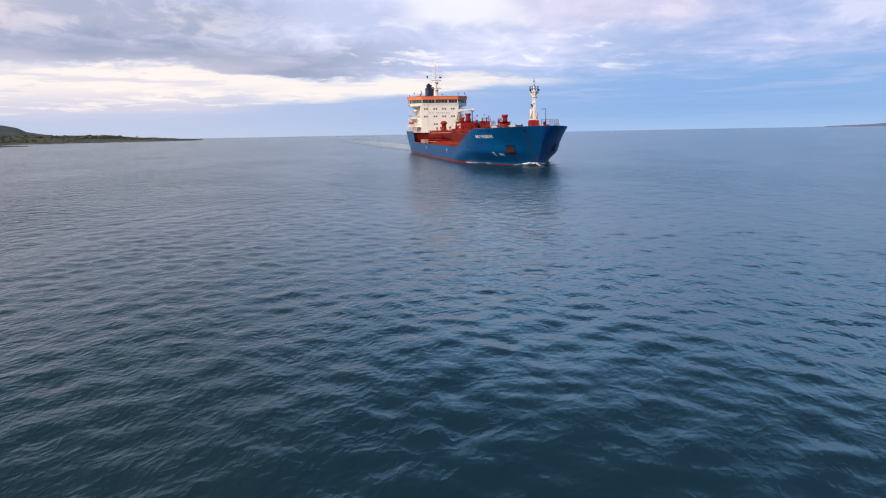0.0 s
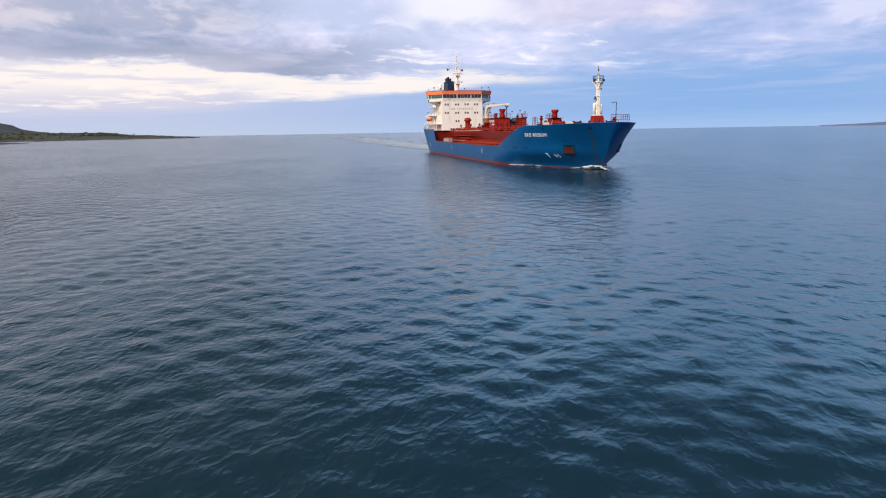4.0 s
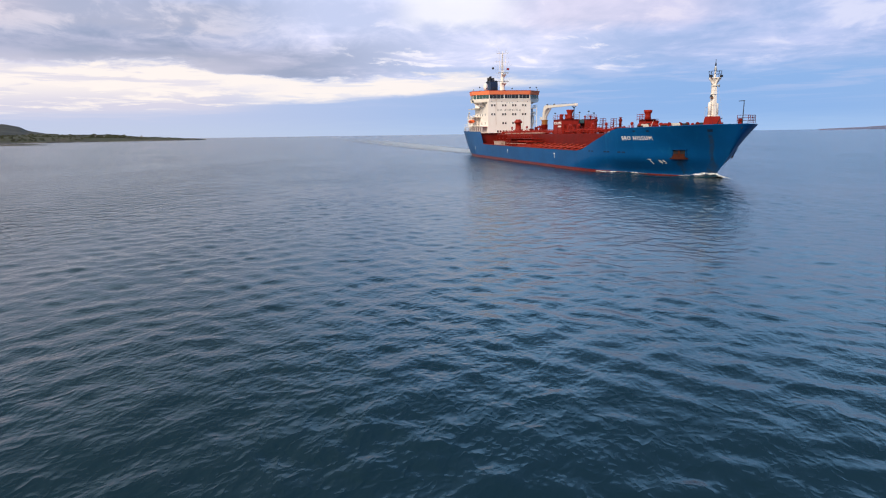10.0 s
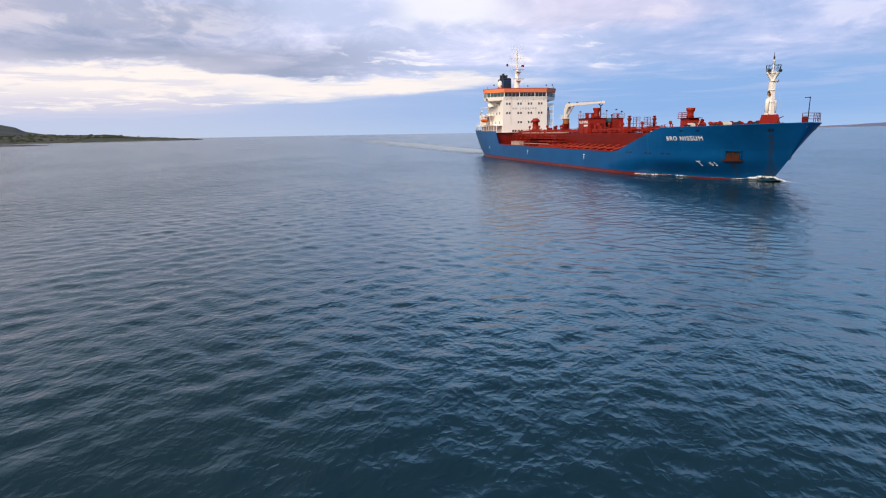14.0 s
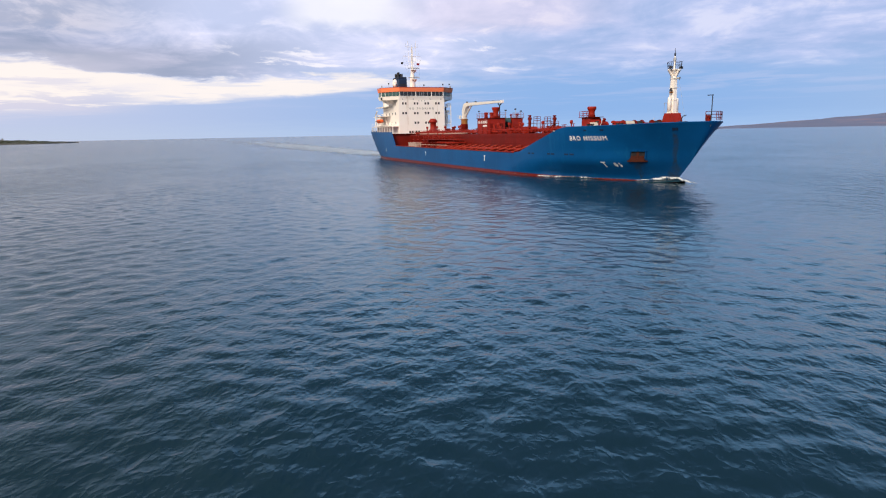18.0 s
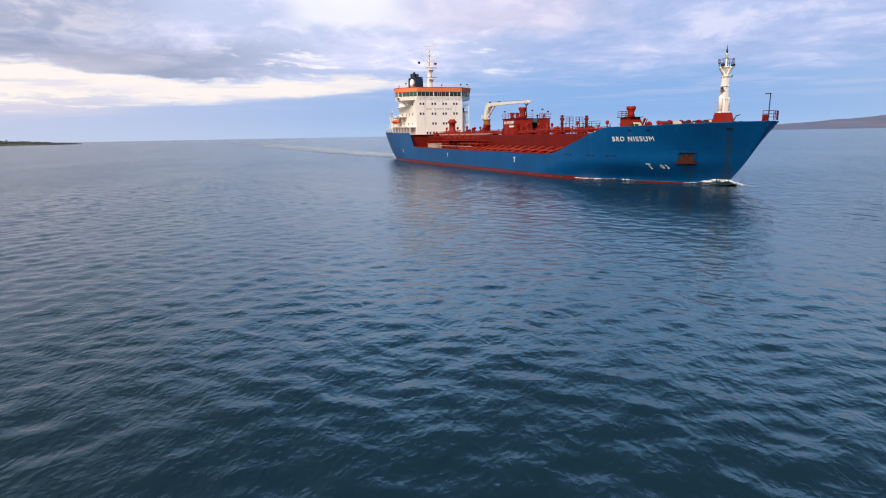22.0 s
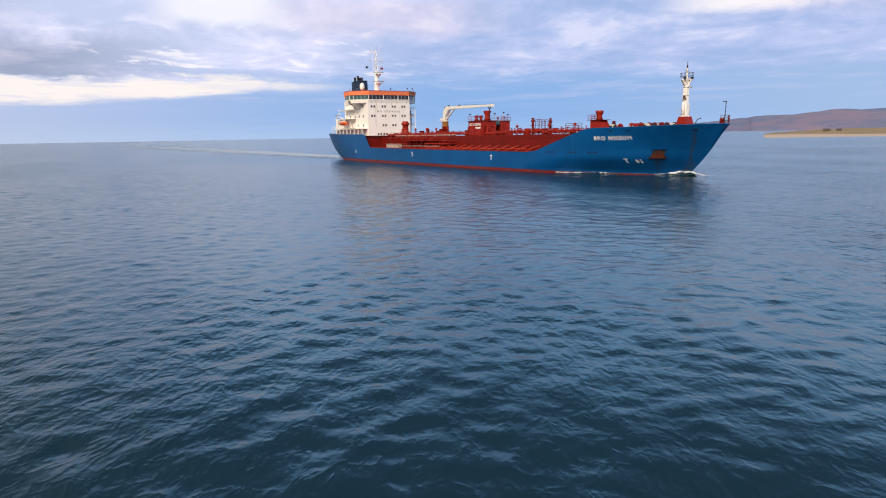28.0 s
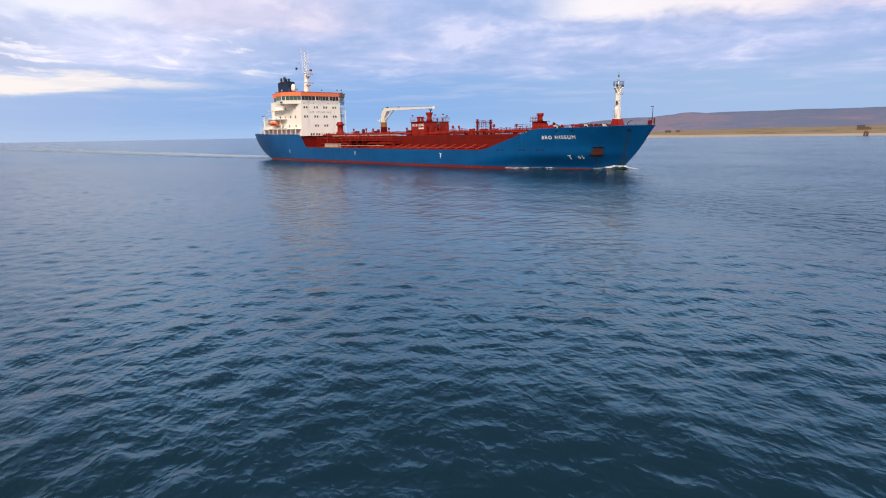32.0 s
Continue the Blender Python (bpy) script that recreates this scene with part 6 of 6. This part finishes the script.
# moor hills in the north
hill_top = lambda a: lerp(a, [(98, 106), (104, 106), (110, 106), (116, 104), (119, 92), (122, 74), (126, 53), (130, 33), (133, 18), (135.5, 9), (137.2, 4), (138.2, 0.5)])
land("distant_hill", NORTH, 119.5, 138.2, lambda a: 3400.0, lambda a: 4200.0, lambda a, s: 2 + s ** 0.8 * hill_top(a) * 0.97, M_HAZY_MOOR, "low hill on the far shore, blue haze put into its colour", na=80, nd=24)
land("moor_hill", NORTH, 92.0, 122.0, lambda a: 3300.0, lambda a: 4100.0, lambda a, s: 3 + s ** 0.8 * hill_top(a) * 0.97, M_HAZY_MOOR, "long low moorland hill, haze and rosy evening light put into its colour", na=160, nd=30)
land("far_ridge", NORTH, 92.0, 118.0, lambda a: 4100.0, lambda a: 4350.0, lambda a, s: lerp(a, [(92, 114), (100, 114), (108, 115), (114, 112), (117, 101), (118, 88)]) * (0.9 + 0.1 * s), M_HAZY_RIDGE, "dark ridge behind the moorland hill, blue haze put into its colour", na=80, nd=6, rough=0.02)
dune = lambda a: lerp(a, [(92, 560), (103, 600), (112, 625), (119, 625), (121.5, 610), (122.5, 600)])
land("dunes", NORTH, 92.0, 121.2, dune, lambda a: dune(a) + 420, lambda a, s: lerp(s, [(0, 0.1), (0.05, 1.2), (0.1, 2.8), (0.3, 4.6), (1, 6.6)]) * lerp(a, [(92, 1.25), (106, 1.2), (114, 1.0), (118, 0.7), (120.2, 0.3), (121.2, 0.05)]), M_DUNE, "low dunes of yellow grass", na=160, nd=16, rough=0.25)
land("sand_beach", NORTH, 92.0, 121.4, lambda a: dune(a) - 16, lambda a: dune(a) + 40, lambda a, s: 0.1 + 1.7 * s, M_SAND, "pale sand beach", na=120, nd=5)


# ---- shrubs, houses and rocks on the coasts ----
def clumps(name, spots, mat, label, seed=3):
    """Far shrubs and low trees: each a handful of uneven leafy lumps."""
    rng = np.random.RandomState(seed)
    one = bmesh.new()
    bmesh.ops.create_icosphere(one, subdivisions=1, radius=1.0)
    ball = np.array([v.co[:] for v in one.verts])
    tris = np.array([[v.index for v in f.verts] for f in one.faces])
    one.free()
    verts, faces = [], []
    for x, y, z, s in spots:
        for _ in range(5):
            at = np.array((x, y, z)) + s * np.array((rng.uniform(-1, 1), rng.uniform(-1, 1), rng.uniform(0.1, 0.75)))
            size = s * np.array((rng.uniform(0.35, 0.7), rng.uniform(0.35, 0.7), rng.uniform(0.3, 0.6)))
            faces.append(tris + len(ball) * len(verts))
            verts.append(at + ball * size + rng.uniform(-0.14, 0.14, ball.shape) * s)
    me = bpy.data.meshes.new(name)
    me.from_pydata(np.concatenate(verts).tolist(), [], np.concatenate(faces).tolist())
    me.materials.append(mat)
    ob = new(name, me)
    return tagged(ob, label, "shrubs", kind="stuff")


def ground_at(ob, x, y):
    hit, place, _, _ = ob.ray_cast(Vector((x, y, 400)), Vector((0, 0, -1)))
    return place.z if hit else None


by_name = {o.name: o for o in scene.objects if o.type == "MESH" and o.parent is None}
rng = random.Random(11)
spots = []
for a0, a1, k, d0, d1, s0, s1 in ((191.5, 195.6, 150, 60, 400, 1.0, 2.4), (195.6, 198.0, 170, 150, 410, 1.6, 3.8), (198.0, 206.0, 300, 30, 410, 1.0, 3.0), (190.2, 192.4, 60, 60, 400, 0.8, 2.0), (205.0, 213.0, 130, 40, 380, 0.8, 2.2)):
    for _ in range(k):
        a = rng.uniform(a0, a1)
        x, y = bearing(*WEST, a, shore(a) + rng.uniform(d0, d1))
        z = ground_at(by_name["headland"], x, y)
        if z is not None:
            spots.append((x, y, z - 0.4, rng.uniform(s0, s1)))
clumps("headland_shrubs", spots, M_LEAF, "dark scattered trees and shrubs on the headland")
spots = []
for _ in range(120):
    a = rng.uniform(95, 119.5)
    x, y = bearing(*NORTH, a, dune(a) + rng.uniform(60, 390))
    z = ground_at(by_name["dunes"], x, y)
    if z is not None:
        spots.append((x, y, z - 0.2, rng.uniform(0.2, 0.5)))
clumps("dune_shrubs", spots, M_DUNE, "tufts of yellow dune grass", 5)


def cottage(x, y, z, turn, long, label):
    """A gabled house: walls, pitched roof, chimneys."""
    h = tagged(new("cottage"), label, "house", "cottages on the headland")
    part("wall", prism(bmesh.new(), [(-2.8, -1.0), (2.8, -1.0), (2.8, 2.6), (0, 4.6), (-2.8, 2.6)], "x", -long / 2, long / 2), M_WALL, h)
    for s in (-1, 1):
        part("roof", prism(bmesh.new(), [(s * 3.2, 2.45), (0, 4.75), (0, 4.95), (s * 3.2, 2.7)], "x", -long / 2 - 0.3, long / 2 + 0.3), M_SLATE, h)
        part("chimney", boxed(s * (long / 2 - 0.6) - 0.4, s * (long / 2 - 0.6) + 0.4, -0.4, 0.4, 4.2, 5.8, 0.0), M_STONE, h)
        for k in range(3):
            part("window", boxed(-long / 3 + k * long / 3 - 0.5, -long / 3 + k * long / 3 + 0.5, s * 2.8 - 0.06, s * 2.8 + 0.06, 0.8, 1.9, 0.0), M_GLASS, h)
    h.matrix_basis = pose(x, y, z, 0, 0, turn)
    return h


for a, d, turn, long in ((197.15, 230, 20, 8), (197.7, 260, 35, 9), (194.4, 250, 10, 7)):
    x, y = bearing(*WEST, a, shore(a) + d)
    z = ground_at(by_name["headland"], x, y)
    if z is not None:
        cottage(x, y, z, turn, long, "pale cottage with a slate roof on the headland")

# brown ruin and posts at the end of the beach
ruin_x, ruin_y = bearing(*NORTH, 102.6, dune(102.6) + 60)
rz = ground_at(by_name["dunes"], ruin_x, ruin_y) or 6.0
ruin = tagged(new("farm_building"), "low brown stone building among the dunes", "building")
part("wall", boxed(-5, 4, -3, 3, -1.5, 2.6, 0.1), M_STONE, ruin)
part("roof", prism(bmesh.new(), [(-3.3, 2.5), (3.3, 2.5), (0, 4.2)], "x", -5.2, 1.0), M_SLATE, ruin)
part("annex", boxed(4, 5.6, -2.5, 2.5, -1.5, 1.8, 0.1), M_STONE, ruin)
ruin.matrix_basis = pose(ruin_x, ruin_y, rz, 0, 0, 15)
farm_x, farm_y = bearing(*NORTH, 116.6, dune(116.6) + 120)
farm_z = ground_at(by_name["dunes"], farm_x, farm_y) or 5.0
farm = tagged(new("farmstead"), "two small dark farm buildings behind the dunes", "building")
for k, (dx, long) in enumerate(((-6.0, 6.0), (4.5, 4.0))):
    part("wall", boxed(dx - long / 2, dx + long / 2, -2.2, 2.2, -1.5, 1.1, 0.05), M_STONE, farm)
    for q in (-1, 1):
        part("roof", prism(bmesh.new(), [(q * 2.5, 1.0), (0, 2.2), (0, 2.4), (q * 2.5, 1.2)], "x", dx - long / 2 - 0.2, dx + long / 2 + 0.2), M_SLATE, farm)
farm.matrix_basis = pose(farm_x, farm_y, farm_z, 0, 0, 30)
jx, jy = bearing(*NORTH, 102.3, dune(102.3) - 30)
jetty = tagged(new("jetty_posts"), "weathered brown mooring posts off the beach", "posts")
for k, (dx, dy, h) in enumerate(((-1.4, 0, 2.8), (-0.7, 0.4, 3.6), (0.1, -0.2, 3.0), (0.8, 0.2, 3.4), (1.4, 0.4, 2.2))):
    part("post", rod(bmesh.new(), (dx, dy, -2), (dx + 0.5, dy, h), 0.35, 0.28, 8), M_STONE, jetty)
part("cross_beam", rod(bmesh.new(), (-1.2, 0.1, 2.3), (1.2, 0.3, 2.5), 0.2, 0.2, 6), M_STONE, jetty)
jetty.matrix_basis = pose(jx, jy, 0, 0, 0, 20)


# ---- what moves ----
def motions():
    end = 32.0
    for ob in (ship, broken, wake, lifeboat, locker):
        walk(ob, [(0.0, pose(0, 0, 0)), (end / 2, pose(SHIP_SPEED * end / 2, 0, 0)), (end, pose(SHIP_SPEED * end, 0, 0))])
    walk(sea, [(0.0, pose(0, 8, -0.42)), (end / 2, pose(0, 0, -0.42)), (end, pose(0, -8, -0.42))])


motions()
